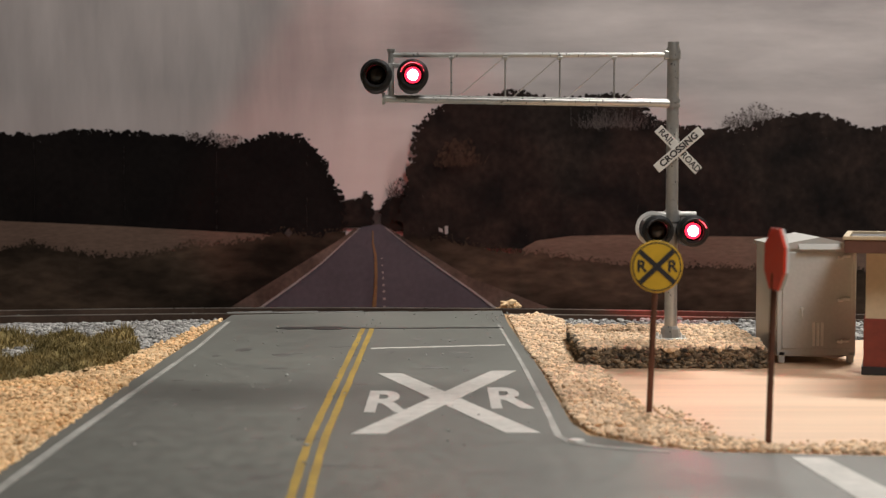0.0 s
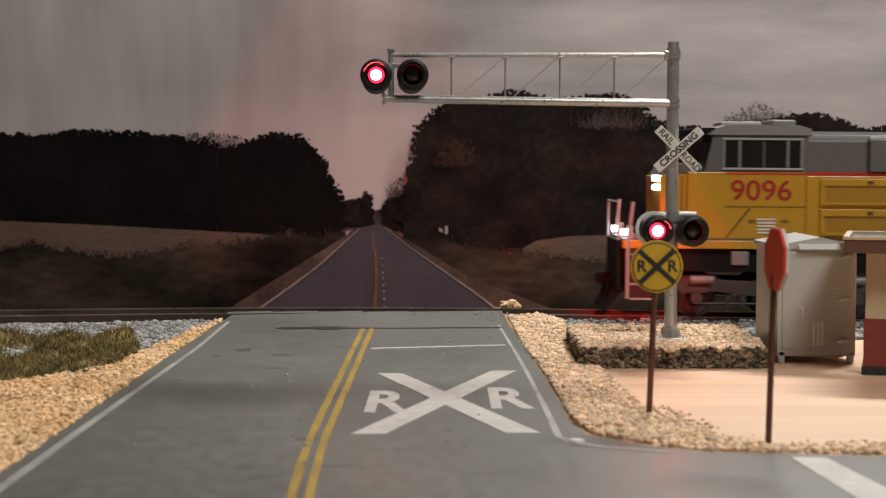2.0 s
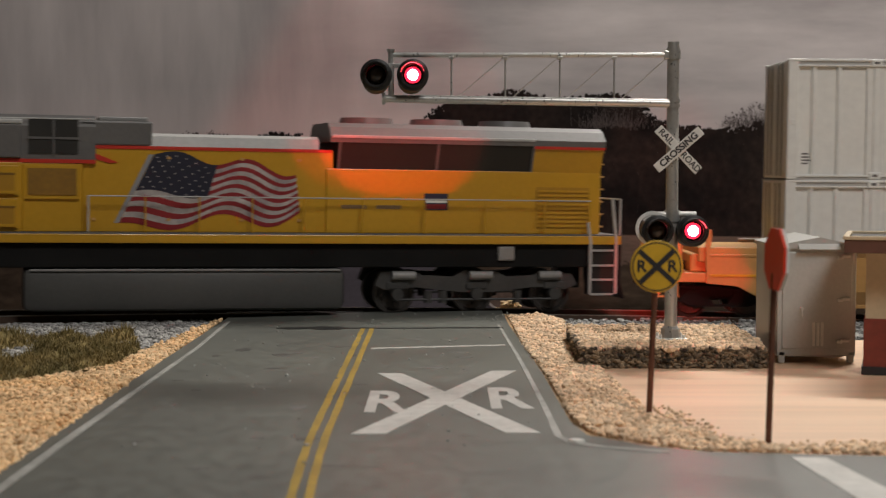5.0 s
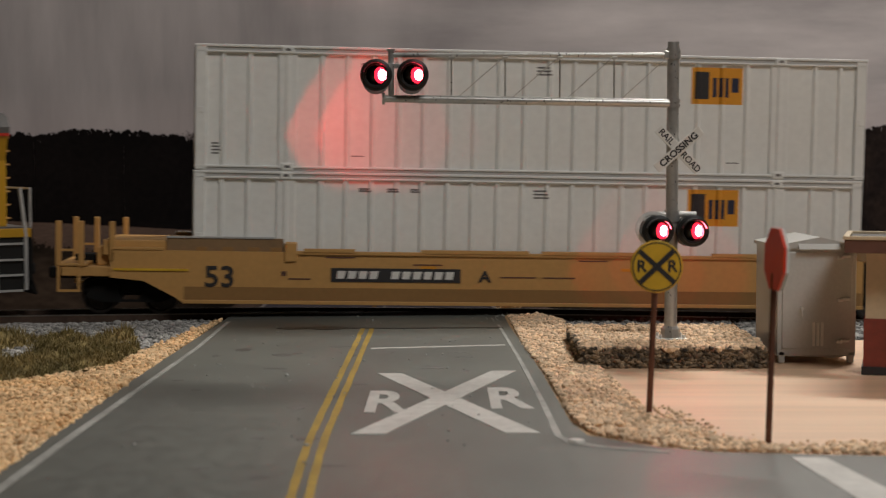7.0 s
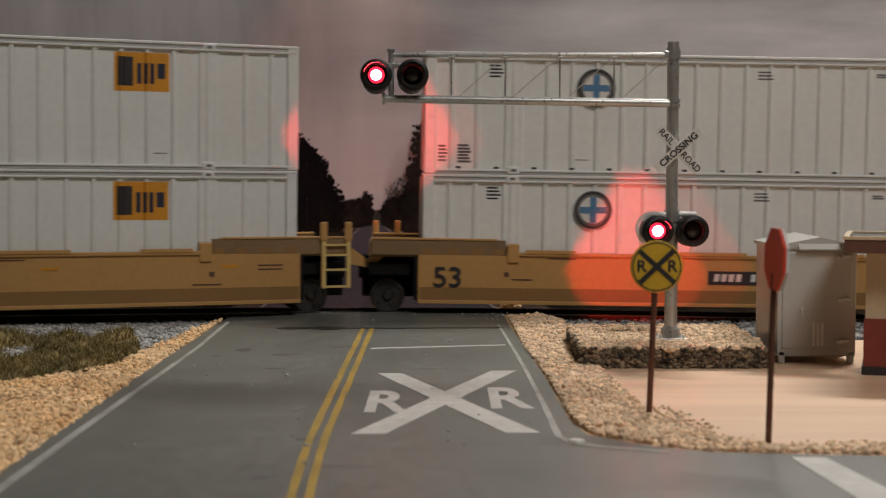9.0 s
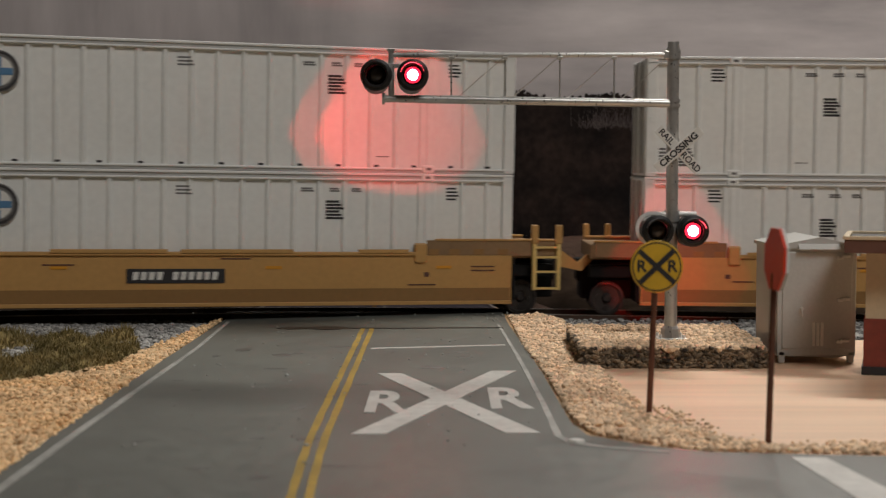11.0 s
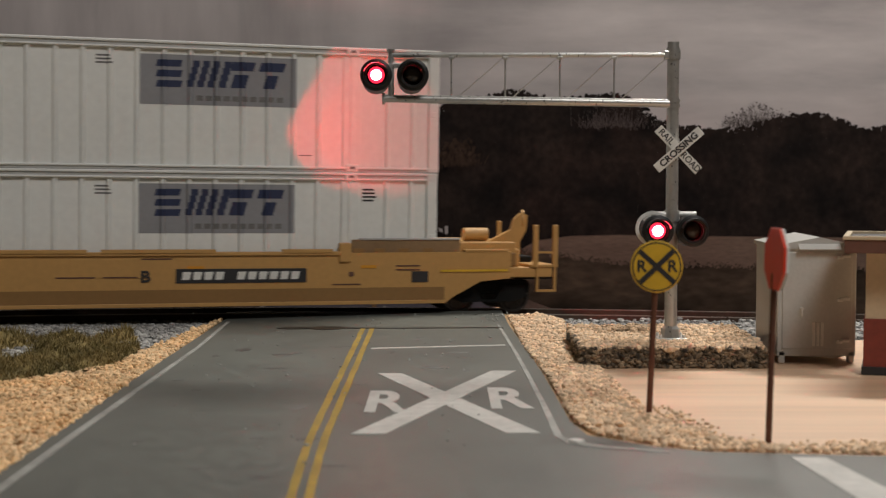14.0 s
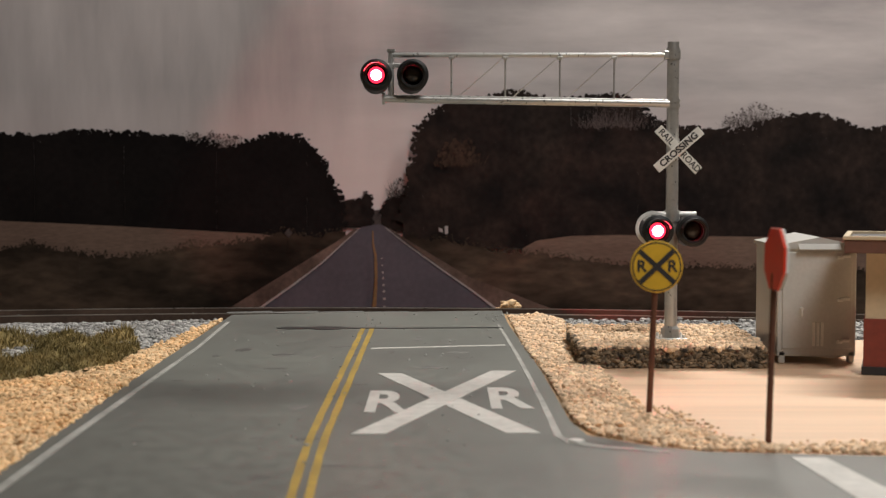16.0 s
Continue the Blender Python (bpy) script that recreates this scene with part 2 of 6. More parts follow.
def box(bm, x0, x1, y0, y1, z0, z1, bevel=0.0):
    vs = [bm.verts.new((x, y, z)) for x in (x0, x1) for y in (y0, y1) for z in (z0, z1)]
    fs = [bm.faces.new([vs[i] for i in q]) for q in ((0, 1, 3, 2), (4, 6, 7, 5), (0, 4, 5, 1), (2, 3, 7, 6), (0, 2, 6, 4), (1, 5, 7, 3))]
    if bevel:
        es = list({e for f in fs for e in f.edges})
        bmesh.ops.bevel(bm, geom=es, offset=bevel, segments=2, affect="EDGES", profile=0.5)
    return bm


def boxed(*a):
    return box(bmesh.new(), *a)


def tube(bm, p0, p1, r0, r1=None, n=12, caps=True):
    p0, p1 = Vector(p0), Vector(p1)
    r1 = r0 if r1 is None else r1
    q = (p1 - p0).to_track_quat("Z", "Y")
    rings = []
    for p, r in ((p0, r0), (p1, r1)):
        rings.append([bm.verts.new(p + q @ Vector((r * math.cos(a), r * math.sin(a), 0))) for a in (2 * math.pi * i / n for i in range(n))])
    for i in range(n):
        j = (i + 1) % n
        bm.faces.new((rings[0][i], rings[0][j], rings[1][j], rings[1][i]))
    if caps:
        bm.faces.new(rings[0][::-1])
        bm.faces.new(rings[1])
    return bm


def rod(*a, **k):
    return tube(bmesh.new(), *a, **k)


def prism(bm, pts, lo, hi, axis="y"):
    """A polygon, given in the two other axes, drawn out along axis."""
    def at(p, h):
        return {"y": (p[0], h, p[1]), "z": (p[0], p[1], h), "x": (h, p[0], p[1])}[axis]
    a = [bm.verts.new(at(p, lo)) for p in pts]
    b = [bm.verts.new(at(p, hi)) for p in pts]
    n = len(pts)
    bm.faces.new(a)
    bm.faces.new(b[::-1])
    for i in range(n):
        bm.faces.new((a[i], b[i], b[(i + 1) % n], a[(i + 1) % n]))
    bmesh.ops.recalc_face_normals(bm, faces=bm.faces[:])
    return bm


def prismed(*a, **k):
    return prism(bmesh.new(), *a, **k)


def lathe(bm, prof, n=28, closed=False):
    """Turns (radius, y) pairs round the y axis."""
    rings = [[bm.verts.new((r * math.cos(2 * math.pi * i / n), y, r * math.sin(2 * math.pi * i / n))) for i in range(n)] for r, y in prof]
    pairs = list(zip(rings, rings[1:])) + ([(rings[-1], rings[0])] if closed else [])
    for a, b in pairs:
        for i in range(n):
            j = (i + 1) % n
            bm.faces.new((a[i], a[j], b[j], b[i]))
    bmesh.ops.recalc_face_normals(bm, faces=bm.faces[:])
    return bm


def letters(name, text, size, mat, parent, m, depth=0.08, shear=0.0, bold=0.0, label="", sx=1.0):
    """Raised lettering, centred, standing in the local xz plane and read from -y."""
    cu = bpy.data.curves.new(name, "FONT")
    cu.body, cu.size, cu.extrude, cu.shear, cu.offset = text, size * MM, depth * MM, shear, bold * MM
    cu.align_x, cu.align_y = "CENTER", "CENTER"
    tmp = new("lettering", cu)
    bpy.context.view_layer.update()
    me = bpy.data.meshes.new_from_object(tmp.evaluated_get(bpy.context.evaluated_depsgraph_get()))
    bpy.data.objects.remove(tmp)
    bpy.data.curves.remove(cu)
    me.transform(Matrix.Diagonal((sx, 1, 1, 1)))
    me.materials.clear()
    me.materials.append(mat)
    ob = new(name, me)
    ob.parent, ob.matrix_basis = parent, m @ pose(0, 0, 0, 90, 0, 0)
    if label:
        ob["label"] = label
    return ob


ICO = [(0, 0, 1)] + [(0.894 * math.cos(a), 0.894 * math.sin(a), 0.447) for a in (radians(72 * i) for i in range(5))] \
    + [(0.894 * math.cos(a), 0.894 * math.sin(a), -0.447) for a in (radians(72 * i + 36) for i in range(5))] + [(0, 0, -1)]
ICO_F = [(0, 1 + i, 1 + (i + 1) % 5) for i in range(5)] + [(1 + i, 6 + i, 1 + (i + 1) % 5) for i in range(5)] \
    + [(6 + i, 6 + (i + 1) % 5, 1 + (i + 1) % 5) for i in range(5)] + [(11, 6 + (i + 1) % 5, 6 + i) for i in range(5)]


def stones(name, places, size, mat, label, category, seed, parent=None):
    """Loose angular stones at the places (x, y, z), one mesh."""
    rng = np.random.default_rng(seed)
    base, faces = np.array(ICO), np.array(ICO_F)
    n = len(places)
    v = np.repeat(base[None], n, 0) * rng.uniform(0.72, 1.25, (n, 12, 1))
    v = v * rng.uniform(0.65, 1.15, (n, 1, 3)) * np.array([1.0, 1.0, 0.72]) * (size * rng.lognormal(0, 0.28, (n, 1, 1)))
    a = rng.uniform(0, 6.28, n)
    c, s = np.cos(a)[:, None], np.sin(a)[:, None]
    v = np.stack([v[:, :, 0] * c - v[:, :, 1] * s, v[:, :, 0] * s + v[:, :, 1] * c, v[:, :, 2]], 2) + np.array(places)[:, None, :]
    f = (faces[None] + 12 * np.arange(n)[:, None, None]).reshape(-1, 3)
    me = bpy.data.meshes.new(name)
    me.from_pydata((v.reshape(-1, 3) * MM).tolist(), [], f.tolist())
    me.materials.append(mat)
    ob = new(name, me)
    ob.parent = parent
    return tagged(ob, label, "" if parent else category, "", "stuff")


def blades(name, places, height, mat, label, category, seed, width=0.35):
    """Thin leaning grass blades, one mesh."""
    rng = np.random.default_rng(seed)
    vs, fs = [], []
    for x, y, z in places:
        a, lean, h = rng.uniform(0, 6.28), rng.uniform(0.4, 2.2), height * rng.uniform(0.5, 1.25)
        dx, dy = math.cos(a) * width * 0.5, math.sin(a) * width * 0.5
        tx, ty = rng.normal(0, lean * h * 0.5), rng.normal(0, lean * h * 0.5)
        k = len(vs)
        vs += [(x - dx, y - dy, z), (x + dx, y + dy, z), (x + dx * 0.7 + tx * 0.4, y + dy * 0.7 + ty * 0.4, z + h * 0.6),
               (x - dx * 0.7 + tx * 0.4, y - dy * 0.7 + ty * 0.4, z + h * 0.6), (x + tx, y + ty, z + h)]
        fs += [(k, k + 1, k + 2, k + 3), (k + 3, k + 2, k + 4)]
    me = bpy.data.meshes.new(name)
    me.from_pydata([tuple(c * MM for c in v) for v in vs], [], fs)
    me.materials.append(mat)
    return tagged(new(name, me), label, category, "", "stuff")


def inside(poly, x, y):
    hit = False
    for (x0, y0), (x1, y1) in zip(poly, poly[1:] + poly[:1]):
        if (y0 > y) != (y1 > y) and x < (x1 - x0) * (y - y0) / (y1 - y0) + x0:
            hit = not hit
    return hit


def strew(poly, n, seed, height):
    """n places inside the polygon, at the height given by a function of x and y."""
    rng = np.random.default_rng(seed)
    xs, ys = [p[0] for p in poly], [p[1] for p in poly]
    out = []
    while len(out) < n:
        x, y = rng.uniform(min(xs), max(xs)), rng.uniform(min(ys), max(ys))
        if inside(poly, x, y):
            out.append((x, y, height(x, y) + rng.uniform(-0.25, 0.35)))
    return out


# ---- track line: level straight to the right, then a curve of 527 mm radius; it falls to the right ----
CURVE_R, CURVE_S, TRACK_Y = 527.0, 62.0, 438.0


def rail_height(x):
    return -0.7 - 0.018 * min(160.0, max(-160.0, x))


def heading(s):
    return max(0.0, CURVE_S - s) / CURVE_R


def on_track(s, side=0.0, up=0.0):
    a = heading(s)
    x, y = (s, TRACK_Y) if a == 0 else (CURVE_S - CURVE_R * math.sin(a), TRACK_Y - CURVE_R * (1 - math.cos(a)))
    return (x - side * math.sin(a), y + side * math.cos(a), rail_height(x) + up)


# ---- room that closes the place ----
def room():
    w = [("wall_north", (-1500, 1500, 1500, 1540, -900, 1500)), ("wall_south", (-1500, 1500, -1740, -1700, -900, 1500)),
         ("wall_east", (1500, 1540, -1740, 1540, -900, 1500)), ("wall_west", (-1540, -1500, -1740, 1540, -900, 1500))]
    for name, b in w:
        tagged(part(name, boxed(*b), PLASTER), "plain cream painted room wall", "wall", "", "structure")
    tagged(part("floor", boxed(-1540, 1540, -1740, 1540, -940, -900), CARPET), "brown carpeted room floor", "floor", "", "structure")
    tagged(part("ceiling", boxed(-1540, 1540, -1740, 1540, 1500, 1540), PLASTER), "plain pale room ceiling", "ceiling", "", "structure")


def layout_board():
    t = thing("ground", "brown plaster-covered baseboard of the model railway layout", "baseboard", kind="structure")
    back = [on_track(s, 19)[:2] for s in range(-420, 421, 20)]
    part("board", prismed([(-430, 60), (430, 60)] + back[::-1], -30, -8.0, axis="z"), BOARD, t)
    part("board", boxed(420, 1400, 400, 470, -30, -8.1, 1.0), BOARD, t)
    ring = range(-1150, -379, 20)
    part("board", prismed([on_track(s, -34)[:2] for s in ring] + [on_track(s, 30)[:2] for s in ring][::-1], -30, -8.1, axis="z"), BOARD, t)
    for x, y in ((1360, 435), (900, 435), (-430, -100), (-330, -420)):
        part("leg", boxed(x - 16, x + 16, y - 16, y + 16, -900, -30), BOARD, t)
    for x in (-390, 390):
        for y in (90, 250):
            part("leg", boxed(x - 20, x + 20, y - 20, y + 20, -900, -30), BOARD, t)


# ---- printed backdrop: a flat photograph of a country road ----
PU, BY = 0.2403, 640.0


def pr(u, v):
    """A point of the print: u to the right, v down, in units of the photograph's grid."""
    return ((u - 784) * PU * (1 + (290 - v) * 0.000004), 42 - (v - 290) * PU)


def sheet(name, pts, layer, mat, parent, label="", thick=0.12):
    y = BY - 0.8 * layer
    bm = bmesh.new()
    a = [bm.verts.new((*pr(u, v)[:1], y, pr(u, v)[1])) for u, v in pts]
    f = bm.faces.new(a)
    bmesh.ops.triangulate(bm, faces=[f])
    bmesh.ops.recalc_face_normals(bm, faces=bm.faces[:])
    r = part(name, bm, mat, parent, label)
    r.data.flip_normals() if r.data.polygons[0].normal.y > 0 else None
    return r


def treeline(name, crest, base, layer, mat, parent, seed, rough=9, leaves=900, leaf=5.0, spread=7, solid=True):
    """A wood's silhouette: crest points joined by a ragged edge, with leaf clumps and gaps along it."""
    rng = np.random.default_rng(seed)
    top = []
    for (u0, v0), (u1, v1) in zip(crest, crest[1:]):
        n = max(2, int(math.hypot(u1 - u0, v1 - v0) / 4))
        for i in range(n):
            k = i / n
            top.append((u0 + (u1 - u0) * k + rng.normal(0, 1.0), v0 + (v1 - v0) * k + rng.normal(0, rough * 0.22)
                        + rough * 0.5 * noise.noise((u0 + (u1 - u0) * k, v0, seed)) ))
    top.append(crest[-1])
    y = BY - 0.8 * layer
    vs, fs = [], []

    def add(pts):
        k = len(vs)
        vs.extend((pr(u, v)[0] * MM, y * MM, pr(u, v)[1] * MM) for u, v in pts)
        fs.append(tuple(range(k, k + len(pts))))
    for k, ((u0, v0), (u1, v1)) in enumerate(zip(top, top[1:])):
        y = BY - 0.8 * layer - 0.002 * (k % 40)
        if solid and abs(u1 - u0) > 0.05:
            add([(u0, base), (u1, base), (u1, v1), (u0, v0)] if u1 > u0 else [(u1, base), (u0, base), (u0, v0), (u1, v1)])
    front = BY - 0.8 * layer - 0.08
    for _ in range(leaves):
        y = front - rng.uniform(0.01, 0.06)
        if not solid and rng.uniform() < 0.6:
            u, v = top[rng.integers(len(top))]
            u, v0 = u + rng.normal(0, spread), base + rng.normal(0, 3)
            a, r = rng.normal(0, 0.5), (base - v) * rng.uniform(0.4, 1.1)
            add([(u - 0.5, v0), (u + 0.5, v0), (u + math.sin(a) * r + 0.15, v0 - math.cos(a) * r), (u + math.sin(a) * r - 0.15, v0 - math.cos(a) * r)])
            continue
        u, v = top[rng.integers(len(top))]
        u, v = u + rng.normal(0, spread * 0.7), v + abs(rng.normal(0, spread)) - spread * 0.75
        a, r = rng.uniform(0, 6.28), leaf * rng.uniform(0.3, 1.0)
        add([(u + r * rng.uniform(0.5, 1) * math.cos(a + k), v + r * rng.uniform(0.5, 1) * math.sin(a + k)) for k in (0, -1.2, -2.5, -3.8, -5.0)])
    me = bpy.data.meshes.new(name)
    me.from_pydata(vs, [], fs)
    me.materials.append(mat)
    ob = new(name, me)
    ob.parent = parent
    return ob


def stroke(name, pts, width, layer, mat, parent):
    """A painted line of varying width: (u, v, half width)."""
    left = [(u - w * width, v) for u, v, w in pts]
    right = [(u + w * width, v) for u, v, w in pts]
    return sheet(name, left + right[::-1], layer, mat, parent)


def backdrop():
    t = thing("backdrop", "printed photograph backdrop of a country road at dusk", "backdrop", kind="structure")
    part("sheet", boxed(-560, 560, BY, BY + 2, -70, 250), SKY_PRINT, t, "grey cloudy evening sky")
    treeline("wood", [(-420, 240), (-200, 215), (0, 243), (40, 246), (85, 246), (120, 234), (180, 238), (240, 241), (290, 246), (335, 254), (400, 266), (440, 258), (490, 240), (520, 244),
                      (545, 258), (556, 272), (572, 290), (574, 304), (582, 320), (592, 336), (600, 352), (603, 372), (600, 400)], 425, 3, TREE_LEFT, t, 3, rough=11, leaves=2600, leaf=5.5)
    treeline("bare_tree", [(300, 246), (345, 240), (365, 246), (380, 238), (395, 248), (420, 244)], 268, 1.5, TWIG_PRINT, t, 5, rough=14, leaves=500, leaf=3.0, spread=6, solid=False)
    treeline("wood", [(715, 395), (716, 372), (724, 352), (728, 330), (726, 308), (738, 290), (740, 268), (738, 240), (752, 222), (768, 204), (790, 192), (830, 182), (880, 172), (910, 168), (950, 176),
                      (1000, 186), (1060, 176), (1110, 176), (1150, 215), (1190, 230), (1240, 233), (1300, 236), (1350, 222), (1400, 212), (1450, 208), (1500, 222), (1530, 237), (1560, 228), (1640, 215), (1900, 230), (2100, 240)],
             440, 4, TREE_PRINT, t, 8, rough=12, leaves=3600, leaf=5.5)
    treeline("bare_tree", [(1285, 214), (1310, 200), (1345, 190), (1370, 198), (1395, 210)], 224, 2, TWIG_PRINT, t, 15, rough=12, leaves=420, leaf=2.4, spread=7, solid=False)
    treeline("bare_tree", [(1030, 198), (1060, 190), (1100, 192), (1145, 205)], 225, 4.6, TWIG_PRINT, t, 25, rough=16, leaves=230, leaf=2.2, spread=12, solid=False)
    treeline("autumn_tree", [(788, 285), (795, 262), (810, 252), (828, 262), (834, 280)], 292, 4.8, TREE_BROWN, t, 31, rough=8, leaves=260, leaf=5, spread=10, solid=False)
    treeline("wood", [(598, 362), (615, 356), (632, 354), (640, 350), (648, 342), (656, 352), (657, 372), (658, 392)], 404, 2, TREE_PRINT, t, 12, rough=4, leaves=220, leaf=3, spread=3)
    treeline("wood", [(672, 380), (676, 366), (690, 354), (706, 350), (722, 346), (740, 340)], 410, 2, TREE_PRINT, t, 13, rough=4, leaves=200, leaf=3, spread=3)
    treeline("bare_tree", [(694, 345), (700, 322), (712, 318), (724, 335)], 350, 1.2, TWIG_PRINT, t, 14, rough=8, leaves=160, leaf=2.2, spread=6, solid=False)
    part("spruce", prismed([pr(*q) for q in ((638, 392), (642, 365), (640, 362), (645, 350), (648, 341), (652, 350), (656, 363), (654, 366), (658, 392))], BY - 1.75, BY - 1.7), TREE_PRINT, t)
    # fields
    sheet("stubble_field", [(-500, 392), (0, 391), (120, 396), (240, 402), (350, 408), (460, 414), (560, 430), (600, 470), (300, 560), (-500, 560)], 5, FIELD_PRINT, t)
    treeline("brush", [(-500, 420), (-200, 432), (0, 444), (60, 434), (130, 448), (190, 456), (260, 450), (320, 438), (420, 430), (500, 412), (560, 420), (612, 408)], 580, 6, BRUSH_PRINT, t, 17, rough=12, leaves=1300, leaf=3, spread=9)
    sheet("stubble_field", [(925, 440), (950, 426), (1010, 418), (1100, 416), (1240, 418), (1400, 420), (2100, 424), (2100, 560), (900, 560)], 5, FIELD_PRINT, t)
    treeline("brush", [(722, 420), (780, 424), (840, 436), (900, 446), (960, 450), (1040, 462), (1120, 470), (1240, 472), (1400, 478), (2100, 482)], 590, 6, BRUSH_PRINT, t, 19, rough=12, leaves=1300, leaf=3, spread=9)
    # verge and road
    sheet("verge", [(628, 404), (600, 425), (540, 462), (470, 505), (395, 552), (395, 580), (480, 580), (560, 480), (640, 404)], 7, VERGE_PRINT, t)
    sheet("verge", [(690, 404), (720, 424), (760, 448), (830, 490), (960, 540), (1040, 570), (1040, 590), (840, 590), (760, 460), (680, 404)], 7, VERGE_PRINT, t)
    sheet("road", [(640, 402), (672, 396), (684, 402), (720, 432), (780, 475), (840, 517), (876, 545), (915, 580), (415, 580), (460, 545), (520, 502), (570, 465), (610, 428), (632, 406)], 8, TAR_PRINT, t)
    stroke("edge_line", [(637, 404, 0.8), (610, 428, 1.2), (570, 465, 1.8), (520, 503, 2.4), (460, 545, 3.2), (412, 580, 3.6)], 1.1, 9, LINE_PRINT, t)
    stroke("edge_line", [(682, 402, 0.8), (720, 432, 1.2), (780, 475, 1.8), (840, 517, 2.4), (878, 546, 3.0), (918, 580, 3.4)], 1.1, 9, LINE_PRINT, t)
    stroke("centre_line", [(660, 408, 0.8), (661, 432, 1.4), (665, 452, 2.2), (666, 480, 2.6), (665, 510, 3.0), (662, 545, 3.8), (660, 580, 4)], 1.0, 9, LINE_ORANGE, t)
    for v in (456, 468, 480, 490, 502, 513, 526, 541):
        k = (v - 400) / 140
        sheet("centre_dash", [(673 + 8 * k - 2.5 * k, v), (673 + 8 * k + 2.5 * k, v), (673 + 8 * k + 2.5 * k, v + 5 * k), (673 + 8 * k - 2.5 * k, v + 5 * k)], 9, LINE_PRINT, t)
    # small far signs and poles on the print
    sheet("far_sign", [(504, 412), (511, 404), (518, 412), (511, 420)], 7.5, TWIG_PRINT, t)
    sheet("far_post", [(509.5, 420), (512.5, 420), (512.5, 446), (509.5, 446)], 7.5, BRUSH_PRINT, t)
    sheet("far_sign", [(776, 403), (783, 405), (784, 412), (777, 409)], 7.5, LINE_PRINT, t)
    sheet("far_sign", [(787, 400), (793, 400), (793, 414), (787, 414)], 7.5, LINE_PRINT, t)
    sheet("far_haze", [(655, 372), (672, 372), (676, 402), (652, 402)], 1.8, TWIG_PRINT, t)


# ---- road ----
def road():
    t = thing("road", "grey model road sloping to the level crossing", "road", kind="structure")
    near_rail = [on_track(s, -9.3)[:2] for s in range(-62, 17, 6)]
    edge_right = [(16.8, 428.0), (17.2, 389), (18.6, 345), (20.0, 299), (20.8, 243), (22.4, 230), (30.8, 221), (38.4, 216.5), (50.5, 215), (66, 213), (120, 212), (260, 211)]
    slab = near_rail[::-1] + [(-60.2, 300), (-60.5, 200), (-61, 70), (260, 70)] + edge_right[::-1]
    bm = prismed(slab, -8.0, 0.0, axis="z")
    part("slab", bm, ASPHALT, t, "grey worn asphalt slab")
    part("crossing_joint", prismed([(-42.5, 380.0), (-40, 383.4), (-34, 382.6), (-32, 384.4), (-26.5, 384.0), (-25, 382.0), (-14, 381.4), (15.6, 382.8), (15.6, 380.8), (-14, 379.7), (-25, 379.6), (-27, 377.0), (-32, 377.2), (-34, 379.2), (-39, 377.6)], 0.0, 0.1, axis="z"), TAR, t, "black tar-filled joint")
    # markings
    for x in (-20.4, -18.1):
        bm = bmesh.new()
        rng = np.random.default_rng(int(-x * 10))
        pts = [(x - 0.62 + rng.normal(0, 0.05), y) for y in range(70, 386, 6)] + [(x + 0.62 + rng.normal(0, 0.05), y) for y in range(382, 68, -6)]
        bend = lambda y: 1.6 * max(0, (230 - y) / 60) ** 1.3 * 1.15 if y < 230 else 0
        pts = [(px + bend(py), py) for px, py in pts]
        part("yellow_line", prism(bm, pts, 0.0, 0.07, axis="z"), ROAD_YELLOW, t, "yellow double centre line")
    part("stop_line", prismed([(-16.3, 337.6), (-16.3, 339.6), (14.4, 346.0), (14.4, 344.0)], 0.0, 0.07, axis="z"), ROAD_WHITE, t)
    part("edge_line", prismed([(-57.6, 396), (-56.6, 340), (-57.3, 284), (-58.0, 230), (-58.2, 70), (-56.4, 70), (-56.6, 230), (-56.1, 284), (-55.6, 340), (-56.6, 396)], 0.0, 0.07, axis="z"), ROAD_WHITE_WORN, t)
    part("edge_line", prismed([(14.8, 389), (16.6, 330), (17.3, 300), (18.0, 262), (18.4, 229), (19.6, 225), (24, 221), (33, 216.8), (33, 215.4), (23, 219.6), (18.6, 223), (17.2, 229), (17.0, 262), (16.4, 300), (15.8, 330), (14.1, 389)][::-1], 0.0, 0.07, axis="z"), ROAD_WHITE_WORN, t)
    part("turn_line", prismed([(49.8, 212.0), (54.8, 212.0), (58.2, 186), (64, 150), (57, 150), (52.0, 186)], 0.0, 0.07, axis="z"), ROAD_WHITE, t)
    # bright highlight on the edge paint, modelled as a raised white blob
    part("paint_chip", prismed([(18.9, 224.0), (19.6, 225.6), (21.0, 225.2), (21.4, 223.4), (20.2, 222.6)], 0.0, 0.35, axis="z"), SIGN_WHITE, t, "blob of white paint standing for a bright highlight")
    # crossing mark
    bm = bmesh.new()
    prism(bm, [(-13.2, 298), (-8.2, 298), (15.2, 231.5), (9.8, 231.5)], 0.0, 0.08, axis="z")
    part("cross_mark", bm, ROAD_WHITE, t, "white painted crossing X")
    part("cross_mark", prismed([(9.8, 301.5), (14.8, 301.5), (-9.0, 230.5), (-14.3, 230.5)], 0.0, 0.11, axis="z"), ROAD_WHITE, t)
    for cx, cy in ((-10.3, 261.5), (11.4, 265.5)):
        ob = letters("letter_mark", "R", 10, ROAD_WHITE, t, Matrix.Identity(4), depth=0.05, bold=0.3)
        ob.matrix_basis = mm(cx, cy, 0.03) @ Matrix.Diagonal((1.22, 3.25, 1, 1))
    # skid scuffs and pale scratches on the asphalt
    rng = np.random.default_rng(55)
